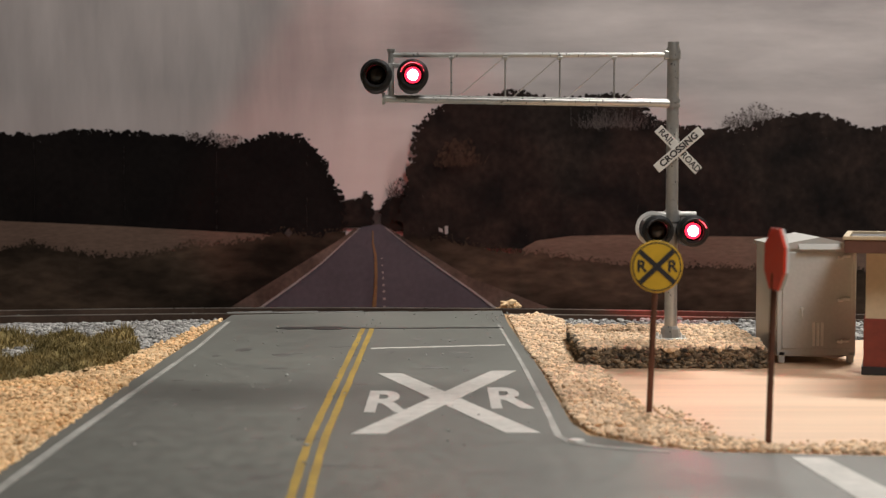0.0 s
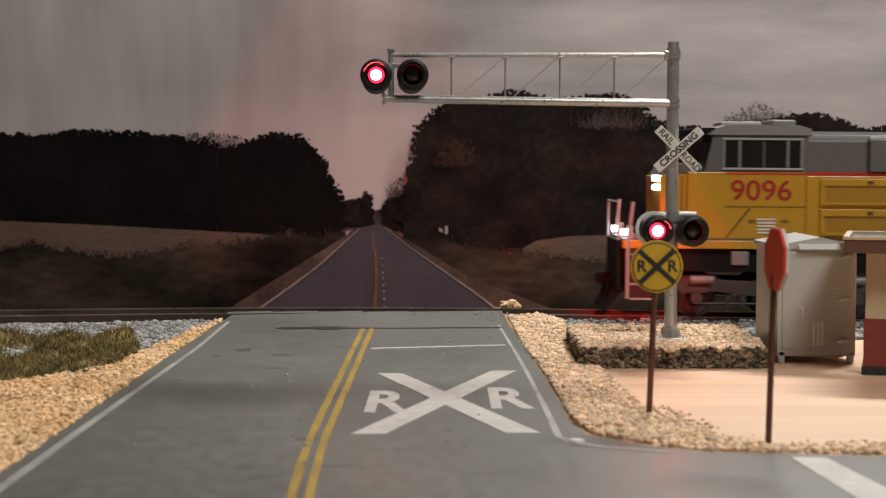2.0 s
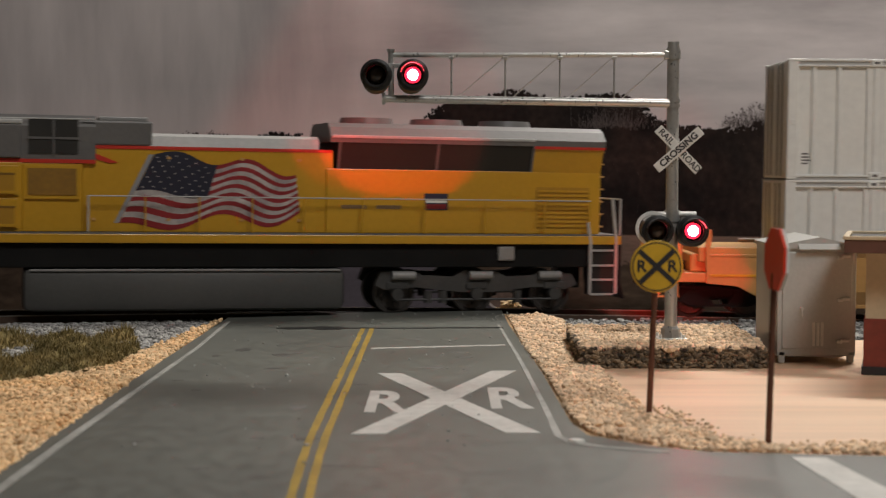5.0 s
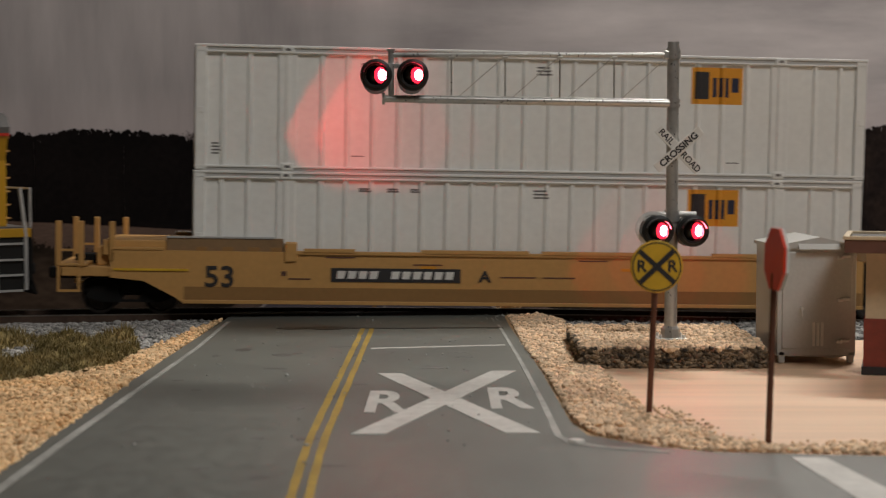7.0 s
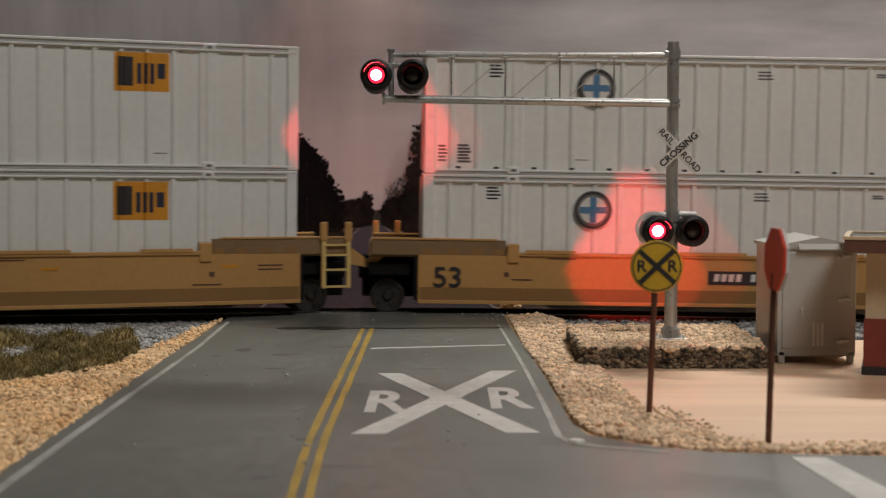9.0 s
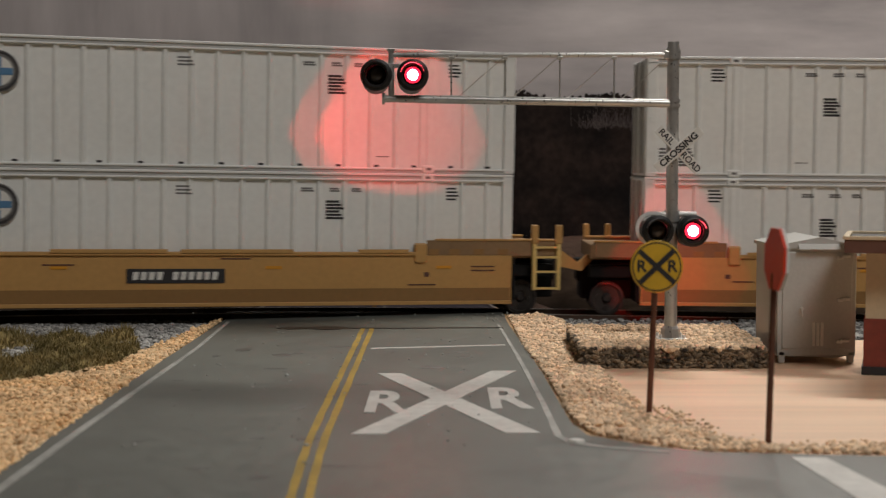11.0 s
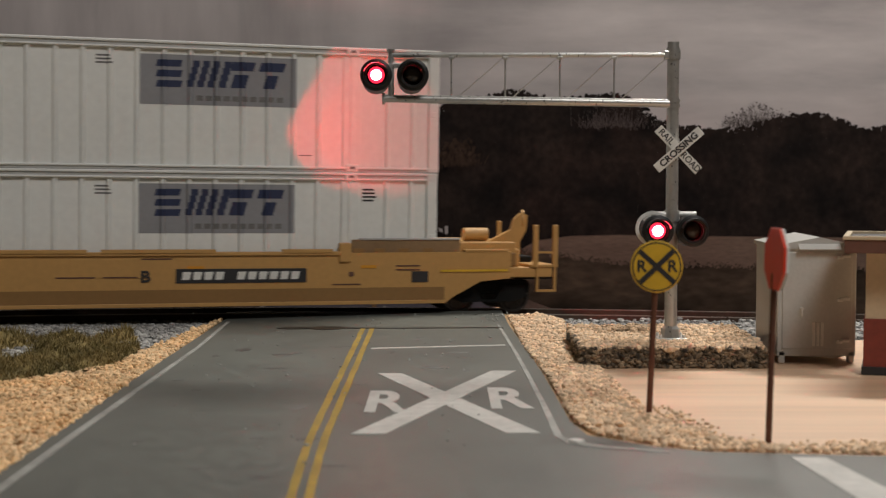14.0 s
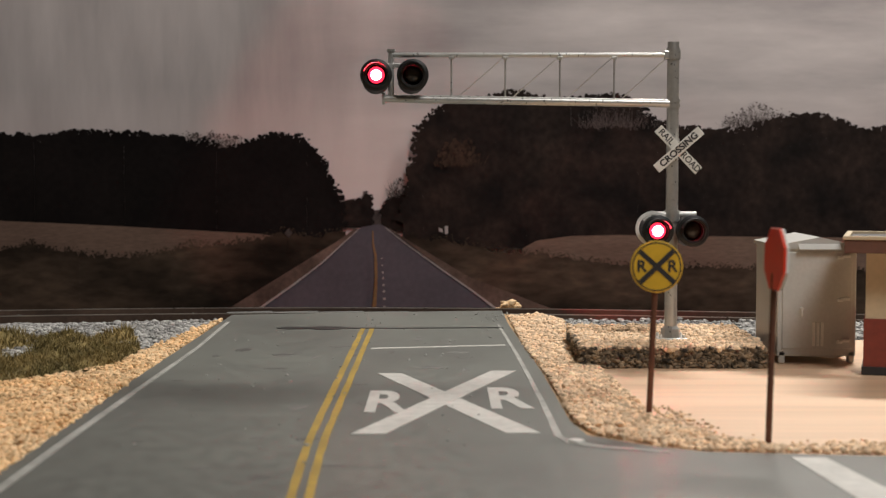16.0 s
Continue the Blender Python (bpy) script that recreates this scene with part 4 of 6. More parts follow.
def cabinet():
    t = thing("relay_cabinet", "grey metal relay cabinet on short legs", "relay cabinet", mm(78.8, 325, 0))
    part("body", boxed(-8.3, 8.3, -10.8, 10.8, 1.4, 24.3, 0.2), CABINET, t, "grey metal box")
    part("roof", prismed([(-8.8, 24.2), (8.8, 24.2), (8.8, 24.7), (0.4, 26.6), (-8.8, 24.9)], -11.4, 11.4), CABINET, t, "low pitched grey roof")
    # lip coloured white and sloped to stand for the lamp's reflection
    part("rain_lip", prismed([(-12.6, 24.1), (-11.3, 25.3), (-11.0, 25.3), (-11.0, 24.1)], -4.2, 4.6, axis="x"), SIGN_WHITE, t, "rain lip with lamp reflection painted white")
    part("door", boxed(-7.3, 7.3, -11.1, -10.75, 3.0, 23.4, 0.12), CABINET, t, "grey cabinet door")
    # metal hinges, enlarged and painted white in place of their glints
    for z in (22.0, 13.0, 4.2):
        part("hinge", boxed(4.2, 5.3, -12.0, -11.0, z, z + 0.6, 0.1), SIGN_WHITE, t)
        part("hinge", boxed(5.0, 6.7, -12.0, -11.0, z + 0.3, z + 0.9, 0.1), SIGN_WHITE, t)
    part("handle", tube(rod((-3.3, -11.6, 10.0), (-3.3, -11.6, 11.8), 0.2, n=8), (-3.3, -11.1, 11.6), (-3.3, -11.9, 11.6), 0.35, n=10), CHROME, t, "small chrome latch")
    for x in (-1.0, -0.1, 0.8):
        part("louvre", boxed(x, x + 0.6, -11.35, -11.0, 3.6, 8.6, 0.08), SIGN_WHITE, t, "pale vertical louvre")
    for x in (-7.9, 6.7):
        for y in (-10.8, 9.4):
            part("leg", boxed(x, x + 1.3, y, y + 1.4, 0, 2.4, 0.1), CABINET, t)
    part("skirt", prismed([(-6.7, 1.5), (-6.7, 2.4), (6.7, 2.4), (6.7, 1.5), (3.5, 0.9), (1.2, 1.2)], -10.6, -10.3), CABINET, t)


def depot():
    t = thing("building", "cream building with brown flat roof and red base", "building", mm(84.2, 297, 0, 0, 0, -17))
    part("wall", boxed(0, 70, 0, 14, 11.2, 24.6), CREAM, t, "cream plastered wall")
    part("base_course", boxed(-0.3, 70.3, -0.3, 14.3, 0, 11.2, 0.1), RED_BASE, t, "dark red masonry base")
    part("plinth_course", boxed(-0.6, 70.6, -0.6, 14.6, 0, 1.6, 0.1), INK, t)
    part("roof", boxed(-4.0, 74, -7.0, 17, 24.6, 27.2, 0.15), BROWN, t, "brown roof slab with deep eaves")
    for x0, x1, y0, y1 in ((-4.3, 74.3, -7.3, -6.1), (-4.3, 74.3, 16.1, 17.3), (-4.3, -3.1, -6.1, 16.1), (73.1, 74.3, -6.1, 16.1)):
        part("roof_edge", boxed(x0, x1, y0, y1, 27.2, 27.9, 0.1), CREAM, t, "cream roof edge")
    part("roof_felt", boxed(-3.1, 73.1, -6.1, 16.1, 27.2, 27.4), TAR, t, "black roofing felt")


# ---- train ----
def wheelset(parent, x, r, mat=WHEEL):
    """Two flanged wheels on one axle, turning about y."""
    bm = bmesh.new()
    for s in (-1, 1):
        prof = [(0.9, 6.9), (r * 0.3, 7.3), (r * 0.78, 7.2), (r * 0.82, 6.8), (r * 1.0, 6.8), (r * 1.0, 8.8), (r * 0.84, 8.9), (r * 0.78, 8.4), (r * 0.3, 8.2), (0.9, 9.2), (0.02, 9.2)]
        lathe(bm, [(a, s * b) for a, b in prof], n=24)
    tube(bm, (0, -7, 0), (0, 7, 0), 0.9, n=10)
    for k in range(4):
        a = math.pi / 2 * k
        tube(bm, (r * 0.55 * math.cos(a), -8.7, r * 0.55 * math.sin(a)), (r * 0.55 * math.cos(a), -8.2, r * 0.55 * math.sin(a)), r * 0.14, n=8)
    return part("wheelset", bm, mat, parent, "dark metal wheels on an axle", mm(x, 0, r), smooth=True)


def engine_truck(t, cx, wheels):
    """A three-axle truck's side frame with journal boxes, springs and brake cylinders, both sides."""
    tr = part("truck_frame", boxed(cx - 27, cx + 27, -5, 5, 6.5, 10.5, 0.6), BLACK_MATT, t, "dark truck bolster")
    for s in (-1, 1):
        y0, y1 = (s * 12.2, s * 9.6) if s < 0 else (9.6, 12.2)
        pts = [(cx - 30, 8.5), (cx - 28.5, 12.2), (cx - 19, 12.8), (cx - 16, 11.2), (cx - 7, 10.8), (cx - 4, 12.6), (cx + 6, 12.4), (cx + 9, 10.8), (cx + 17, 11.2), (cx + 20, 12.4), (cx + 29, 11.6),
               (cx + 31, 8.5), (cx + 27, 7.0), (cx + 18, 7.8), (cx + 5, 6.4), (cx - 5, 6.4), (cx - 18, 7.8), (cx - 27, 7.0)]
        part("side_frame", prismed(pts, y0, y1), TRUCK_GREY, tr, "grey cast side frame")
        for w in wheels:
            part("journal_box", rod((w, s * 11.6, 5.9), (w, s * 13.4, 5.9), 2.1, 1.7, n=14), TRUCK_GREY, tr, smooth=True)
            part("journal_cap", boxed(w - 3.2, w + 3.2, min(s * 11.0, s * 12.6), max(s * 11.0, s * 12.6), 7.2, 9.4, 0.4), TRUCK_GREY, tr)
        for x in (cx - 14.5, cx + 12.5, cx - 10):
            part("spring", rod((x, s * 12.0, 3.4), (x, s * 12.0, 6.8), 1.3, n=12), TRUCK_GREY, tr)
        for x in (cx - 22, cx + 1, cx + 22):
            part("brake_cylinder", rod((x - 3.4, s * 13.0, 11.2), (x + 3.4, s * 13.0, 11.2), 1.25, n=12), ENGINE_GREY_LIGHT, tr, smooth=True)
        part("brake_rod", rod((cx - 24, s * 12.9, 4.4), (cx + 24, s * 12.9, 4.4), 0.35, n=6), TRUCK_GREY, tr)
    return [wheelset(t, w, 5.9) for w in wheels]


def flag(t, y):
    """Waving striped flag decal."""
    x0, x1, z0, z1 = 120.5, 159.5, 24.2, 43.2

    def at(u, v):
        wave = 2.1 * math.sin(u * 11.5 + 0.4 + 1.1 * (1 - v)) * (0.45 + 0.55 * u)
        top = z1 - 3.0 * u + wave + 1.4 * math.exp(-((u - 0.25) / 0.16) ** 2)
        low = z0 + 3.2 * u + wave * 1.25
        return (x0 + (x1 - x0) * u - (1 - v) * 9.2 * (1 - u) + 1.2 * (1 - v) * u, low + (top - low) * v)
    root = part("flag_pole_shade", prismed([(at(0, 0)[0] - 1.4, at(0, 0)[1]), (at(0, 0)[0] - 0.1, at(0, 0)[1]), (at(0, 1)[0] - 0.1, at(0, 1)[1]), (at(0, 1)[0] - 1.4, at(0, 1)[1])], y + 0.02, y + 0.12), PANEL_GREY, t)

    def cloth(name, u0, u1, v0, v1, mat, d):
        bm = bmesh.new()
        n = 26
        low = [bm.verts.new((at(u0 + (u1 - u0) * i / n, v0)[0], y - d, at(u0 + (u1 - u0) * i / n, v0)[1])) for i in range(n + 1)]
        top = [bm.verts.new((at(u0 + (u1 - u0) * i / n, v1)[0], y - d, at(u0 + (u1 - u0) * i / n, v1)[1])) for i in range(n + 1)]
        for i in range(n):
            bm.faces.new((low[i], low[i + 1], top[i + 1], top[i]))
        part(name, bm, mat, t)
    for k in range(13):
        cloth("flag_stripe", 0, 1, k / 13, (k + 1) / 13, FLAG_RED if k % 2 == 0 else FLAG_WHITE, 0.05)
    cloth("flag_canton", 0, 0.44, 6 / 13, 1, FLAG_BLUE, 0.12)
    bm = bmesh.new()
    for r in range(7):
        for c in range(6):
            u, v = 0.035 + 0.066 * c + (0.03 if r % 2 else 0), 6 / 13 + (r + 0.6) * 0.072
            x, z = at(u, v)
            q = [bm.verts.new((x + 0.24 * math.cos(a), y - 0.16, z + 0.24 * math.sin(a))) for a in (2 * math.pi * i / 5 + 0.3 for i in range(5))]
            bm.faces.new(q)
    part("star_field", bm, FLAG_WHITE, t, "rows of small pale stars")


def locomotive():
    t = thing("locomotive", "yellow and grey six-axle diesel locomotive with waving flag", "locomotive")
    part("frame", boxed(2, 255, -14.6, 14.6, 13.6, 20.2, 0.3), BLACK_MATT, t, "black underframe")
    part("sill", boxed(1.5, 255.5, -16.4, 16.4, 20.2, 22.6, 0.2), ENGINE_YELLOW, t, "yellow side sill")
    part("walkway", boxed(1.5, 255.5, -16.2, 16.2, 22.6, 23.0), ENGINE_GREY, t)
    part("fuel_tank", boxed(86, 173.5, -14.4, 14.4, 1.8, 13.6, 2.2), TANK_GREY, t, "long grey fuel tank", smooth=True)
    part("tank_lip", boxed(88, 172, -14.7, -14.2, 12.6, 13.2, 0.1), ENGINE_GREY_LIGHT, t)
    part("air_reservoir", rod((90, -12.6, 16.4), (166, -12.6, 16.4), 1.7, n=14), BLACK_MATT, t, smooth=True)
    part("bell", boxed(33, 38, -15.6, -14, 15.5, 19.6, 0.4), ENGINE_GREY_LIGHT, t)
    part("sand_box", boxed(218, 223, -15.6, -14, 15.5, 19.6, 0.4), ENGINE_GREY_LIGHT, t)
    # nose and cab
    n = part("nose", prismed([(12.6, 23), (12.2, 40.5), (14.0, 41.2), (31, 41.2), (31, 23)], -14.4, 14.4), ENGINE_YELLOW, t, "tall yellow nose")
    part("nose_top", prismed([(12.8, 41.2), (14.6, 43.6), (24, 44.6), (30, 42.0), (30, 41.2)], -11.5, 11.5), ENGINE_GREY, t, "grey nose top")
    part("nose_edge", boxed(18.3, 18.8, -14.55, -14.35, 23.6, 40.6), ENGINE_LINE_SHADOW, n)
    for z in (40.0, 37.4):
        for y in (-2.4, 2.4):
            part("headlight", rod((11.2, y - 9.5, z), (12.6, y - 9.5, z), 0.85, n=14), HEADLIGHT, t, "lit white headlight")
    for y in (-11.5, 11.5):
        part("ditch_light", rod((1.6, y, 24.6), (3.4, y, 24.6), 1.0, n=14), HEADLIGHT, t, "lit white ditch light")
        part("ditch_light_bracket", boxed(3.4, 5.0, y - 1.5, y + 1.5, 22.8, 26.4, 0.2), SILVER_EDGE, t)
    c = part("cab", boxed(20, 54.5, -15.4, 15.4, 23.0, 41.9, 0.25), ENGINE_YELLOW, t, "yellow cab lower side")
    part("cab_line", boxed(31, 54.4, -15.52, -15.35, 32.0, 32.3), ENGINE_LINE_SHADOW, c)
    part("cab_line", boxed(54.0, 54.3, -15.52, -15.35, 23.4, 41.6), ENGINE_LINE_SHADOW, c)
    part("cab_brace", prismed([(31.0, 23.4), (31.7, 23.4), (38.4, 31.6), (37.7, 31.9)], -15.54, -15.36), ENGINE_LINE_SHADOW, c)
    part("cab_stripe", boxed(31, 54.4, -15.5, -15.3, 41.2, 41.8), ENGINE_RED, c)
    u = part("cab_top", prismed([(25.0, 41.9), (27.5, 52.8), (54.6, 52.8), (54.6, 41.9)], -15.0, 15.0), ENGINE_GREY, t, "grey upper cab")
    part("cab_roof", prismed([(25.5, 52.4), (28, 54.2), (31, 55.2), (52, 55.2), (55.2, 54.2), (55.6, 52.4)], -15.8, 15.8), ENGINE_GREY_LIGHT, t, "light grey cab roof")
    for x0, x1 in ((30.2, 34.4), (34.8, 41.6), (42.2, 48.4), (49.0, 52.6)):
        part("cab_window", boxed(x0, x1, -15.22, -14.9, 43.2, 50.8), GLASS, u, "dark cab side window")
    for x in (30.0, 34.6, 48.4, 52.4):
        part("window_frame", boxed(x, x + 0.7, -15.4, -14.9, 43.0, 51.2, 0.08), ENGINE_GREY_LIGHT, u)
    for z in (42.6, 51.0):
        part("window_rail", boxed(30, 53.2, -15.7, -14.9, z, z + 0.55, 0.08), SILVER_EDGE, u)
    part("windshield", prismed([(24.6, 44.0), (26.4, 51.4), (26.7, 51.4), (25.0, 44.0)], -12.5, 12.5), GLASS, t, "dark windshield")
    part("sun_visor", boxed(22.6, 27.8, -15.6, 15.6, 52.2, 54.4, 0.4), BLACK_MATT, t)
    part("mirror", boxed(21.8, 23.8, -17.0, -15.4, 50.6, 54.2, 0.3), BLACK, t)
    part("cab_roof_unit", boxed(31, 43, -6, 6, 55.2, 56.4, 0.3), SILVER_EDGE, t)
    part("cab_roof_unit", boxed(46, 53, -6, 6, 55.2, 57.0, 0.4), ENGINE_GREY_LIGHT, t)
    letters("number", "9096", 8.0, NUMBER_RED, c, mm(41.2, -15.5, 36.5), depth=0.06, bold=0.1, label="red road number", sx=1.1)
    for k in range(5):
        part("vent_slat", boxed(40.2, 45.5, -15.7, -15.35, 24.6 + 0.95 * k, 25.1 + 0.95 * k), SIGN_WHITE, c)
    for x in (37.6, 47.0):
        part("latch", boxed(x, x + 2.2, -15.6, -15.35, 27.6, 28.5), ENGINE_LINE_SHADOW, c)
    # electrical cabinet behind the cab
    e = part("equipment_case", boxed(54.4, 86, -14.2, 14.2, 23.0, 41.0, 0.25), ENGINE_YELLOW, t, "yellow equipment case")
    for z0 in (24.6, 33.2):
        part("recess_frame", boxed(58.4, 85.0, -14.9, -14.1, z0 - 0.7, z0 + 7.0, 0.15), ENGINE_YELLOW, e)
        # same yellow paint as the case, darkened to stand for shade
        part("recess", boxed(60.0, 84.0, -15.0, -14.4, z0 + 0.4, z0 + 4.8), ENGINE_SHADE, e, "yellow recessed panel with shade in its colour")
        # dark strip painted as the shadow under the recess's top edge
        part("recess_head", boxed(59.6, 84.2, -15.1, -14.6, z0 + 4.5, z0 + 5.1), ENGINE_LINE_SHADOW, e)
        part("recess_lip", boxed(59.4, 84.4, -15.5, -14.6, z0 - 0.3, z0 + 0.4), ENGINE_YELLOW, e)
        part("latch", boxed(72.0, 73.6, -15.3, -14.8, z0 + 5.6, z0 + 6.4), BROWN, e)
    part("red_band", boxed(52, 105, -13.4, 13.4, 41.0, 42.0), ENGINE_RED, t, "thin red band")
    g = part("hood_top", prismed([(-13.0, 42.0), (-13.0, 50.6), (-11.0, 53.6), (11.0, 53.6), (13.0, 50.6), (13.0, 42.0)], 54.6, 105, axis="x"), ENGINE_GREY, t, "grey upper hood")
    part("blower_box", boxed(72.5, 85.6, -14.6, -12.8, 42.2, 51.0, 0.4), ENGINE_GREY, g, "grey blower housing")
    part("blower_lid", boxed(72.2, 85.9, -14.9, -12.8, 51.0, 52.2, 0.3), SILVER_EDGE, g, "pale housing lid")
    part("inlet_grille", boxed(87.6, 100.4, -13.3, -12.9, 43.4, 52.4), GRILLE, g, "dark intake grille")
    for x in (93.8,):
        part("grille_bar", boxed(x, x + 0.5, -13.6, -13.2, 43.0, 52.6), ENGINE_GREY, g)
    part("grille_bar", boxed(87.2, 100.8, -13.6, -13.2, 47.2, 47.8), ENGINE_GREY, g)
    part("pipe_rail", rod((55, -13.4, 52.4), (105, -13.4, 52.6), 0.22, n=6), SILVER_EDGE, t)
    d = part("filter_case", boxed(86, 101.5, -13.2, 13.2, 23, 41, 0.25), ENGINE_YELLOW, t, "yellow filter case")
    part("filter_screen", boxed(87.4, 100.0, -13.5, -13.1, 32.6, 39.6), surf("filter_brown", (0.28, 0.14, 0.012), 0.6), d, "brown filter screen")
    part("screen_ledge", boxed(86.8, 100.6, -14.0, -13.1, 31.6, 32.4), ENGINE_YELLOW, d)
    # long hood with flag
    h = part("long_hood", boxed(101.5, 170, -12.2, 12.2, 23, 45.8, 0.25), ENGINE_YELLOW, t, "yellow long hood")
    part("red_band", boxed(105, 169.6, -12.45, 12.45, 45.0, 45.9), ENGINE_RED, t)
    part("red_flash", prismed([(101.6, 45.0), (111.0, 41.4), (108.5, 41.2), (101.6, 43.2)], -12.5, -12.2), ENGINE_RED, h)
    part("hood_roof", prismed([(-12.2, 45.9), (-11.4, 48.6), (-9, 49.4), (9, 49.4), (11.4, 48.6), (12.2, 45.9)], 119, 166, axis="x"), SILVER_EDGE, t, "pale grey hood roof")
    part("hood_hump", boxed(101.5, 120, -12.3, 12.3, 45.9, 52.4, 0.5), ENGINE_GREY, t, "raised grey hood section")
    part("hump_lid", boxed(106, 119, -9, 9, 52.4, 53.6, 0.3), ENGINE_GREY_LIGHT, t)
    flag(t, -12.3)
    for x in (104.0, 124, 144, 160):
        for z in (42.5, 26):
            part("hood_latch", boxed(x, x + 1.0, -12.6, -12.2, z, z + 0.7), WELL_YELLOW, h)
    # radiator section, flared out
    q = part("radiator_case", boxed(168, 250, -12.8, 12.8, 23, 40.8, 0.25), ENGINE_YELLOW, t, "yellow radiator case")
    part("radiator_flare", prismed([(-12.8, 40.6), (-15.6, 48.0), (15.6, 48.0), (12.8, 40.6)], 228.5, 249.8, axis="x"), ENGINE_YELLOW, t)
    part("radiator_grille", prismed([(-12.6, 40.6), (-15.4, 48.2), (15.4, 48.2), (12.6, 40.6)], 171, 228.5, axis="x"), GRILLE, t, "dark radiator intake grille")
    for x in (171, 199.5, 228):
        part("grille_post", prismed([(-12.8, 40.6), (-15.7, 48.2), (-15.0, 48.2), (-12.2, 40.6)], x, x + 0.7, axis="x"), ENGINE_GREY, t)
    part("radiator_roof", prismed([(-15.8, 48.0), (-16.0, 49.6), (-13.6, 52.2), (-11, 53.4), (11, 53.4), (13.6, 52.2), (16.0, 49.6), (15.8, 48.0)], 168.5, 250.2, axis="x"), ENGINE_GREY, t, "grey flared radiator roof")
    part("roof_edge", boxed(169, 228.5, -16.3, -15.7, 49.2, 50.0, 0.15), SILVER_EDGE, t, "bright roof edge")
    part("red_band", boxed(228.5, 250.1, -15.85, 15.85, 47.2, 48.0), ENGINE_RED, t)
    for x in (182, 203, 224):
        part("roof_fan", rod((x, 0, 53.3), (x, 0, 55.2), 8.0, 7.4, n=28), ENGINE_GREY, t, "round radiator fan", smooth=True)
    part("shield_logo", boxed(196.4, 203.4, -12.98, -12.75, 29.6, 34.2), INK_NAVY, q, "dark shield mark with pale bar")
    part("shield_lower", boxed(197.0, 202.8, -13.04, -12.85, 29.9, 31.2), FLAG_RED, q)
    part("shield_band", boxed(196.8, 203.0, -13.04, -12.85, 31.6, 32.3), SIGN_WHITE, q)
    for x in (176, 186):
        part("hood_door_handle", boxed(x - 3.6, x + 3.6, -13.0, -12.75, 29.8, 30.8), WELL_TOP, q)
    for k in range(9):
        part("rear_louvre", boxed(230.5, 246, -13.3, -12.75, 25.0 + 1.25 * k, 25.6 + 1.25 * k), ENGINE_YELLOW, q)
    # backing darkened in colour for the shade between the slats
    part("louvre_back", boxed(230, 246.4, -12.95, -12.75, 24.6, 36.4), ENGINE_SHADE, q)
    for k in range(7):
        part("grab_iron", boxed(249.8, 251.0, -12.8, -9, 25 + 3.6 * k, 25.5 + 3.6 * k), WELL_YELLOW, t)
    # handrails, steps, ends
    part("handrail", tube(rod((103, -15.6, 32.6), (246, -15.6, 32.6), 0.2, n=6), (103, -15.6, 23), (103, -15.6, 32.6), 0.28, n=6), SILVER_EDGE, t, "thin grey handrail")
    for x in (118, 132.5, 147, 161.5, 178, 196, 214, 232, 246):
        part("stanchion", rod((x, -15.6, 23), (x, -15.6, 32.6), 0.2, n=6), ENGINE_YELLOW, t)
    for a, k in ((0, 1), (257, -1)):
        x = lambda v: a + k * v
        for side in (-1, 1):
            y = side * 15.6
            part("step_well", boxed(min(x(3.6), x(11)), max(x(3.6), x(11)), min(y, y - side * 4), max(y, y - side * 4), 5.6, 22.4, 0.2), BLACK, t, "dark boarding steps")
            for z in (5.6, 9.8, 13.9, 18.2):
                part("step_edge", boxed(min(x(3.8), x(10.8)), max(x(3.8), x(10.8)), min(y, y + side * 0.9), max(y, y + side * 0.9), z, z + 0.55), SILVER_EDGE, t)
            for u0, u1, top in ((3.0, 4.4, 33.4), (11.0, 11.9, 26.5)):
                part("step_rail", tube(rod((x(u0), y + side * 0.5, 6), (x(u0), y + side * 0.5, 21), 0.55, n=8), (x(u0), y + side * 0.5, 21), (x(u1), y + side * 0.4, top), 0.5, n=8), SILVER_EDGE, t, "pale step handrail")
        part("end_rail", tube(tube(rod((x(0.6), -13, 33.2), (x(0.6), 13, 33.2), 0.3, n=6), (x(0.6), -13, 22), (x(0.6), -13, 33.2), 0.35, n=6), (x(0.6), 13, 22), (x(0.6), 13, 33.2), 0.35, n=6), SILVER_EDGE, t)
        part("end_plate", boxed(min(x(0.2), x(1.8)), max(x(0.2), x(1.8)), -13.5, 13.5, 8, 22.4, 0.3), BLACK_MATT, t)
        part("plow", prismed([(x(2), 7.5), (x(-3.2), 2.0), (x(-3.6), 2.6), (x(0), 9)] if k > 0 else [(x(2), 7.5), (x(0), 9), (x(-1.4), 4.6), (x(-1.2), 4.2)], -12.5, 12.5), BLACK_MATT, t)
        part("coupler", boxed(min(x(-4.5), x(4)), max(x(-4.5), x(4)), -2, 2, 9.0, 12.4, 0.6), BLACK_MATT, t)
        for y in (-6, 6):
            part("air_hose", rod((x(-0.6), y, 12), (x(-2.2), y, 5), 0.45, n=8), BLACK_MATT, t)
    wheels = engine_truck(t, 47.0, (23.5, 47.0, 70.8)) + engine_truck(t, 212.6, (189.0, 212.6, 236.4))
    return t, wheels


BOX_L, BOX_W, BOX_H = 93.45, 15.0, 33.95
RIBS = [-86.0, -78.8] + [-59.2 + 6.965 * i for i in range(18)] + [78.8, 86.0]
RIB_FOOT, RIB_HEAD, RIB_RISE, WALL_IN = 0.85, 0.42, 0.72, 1.1


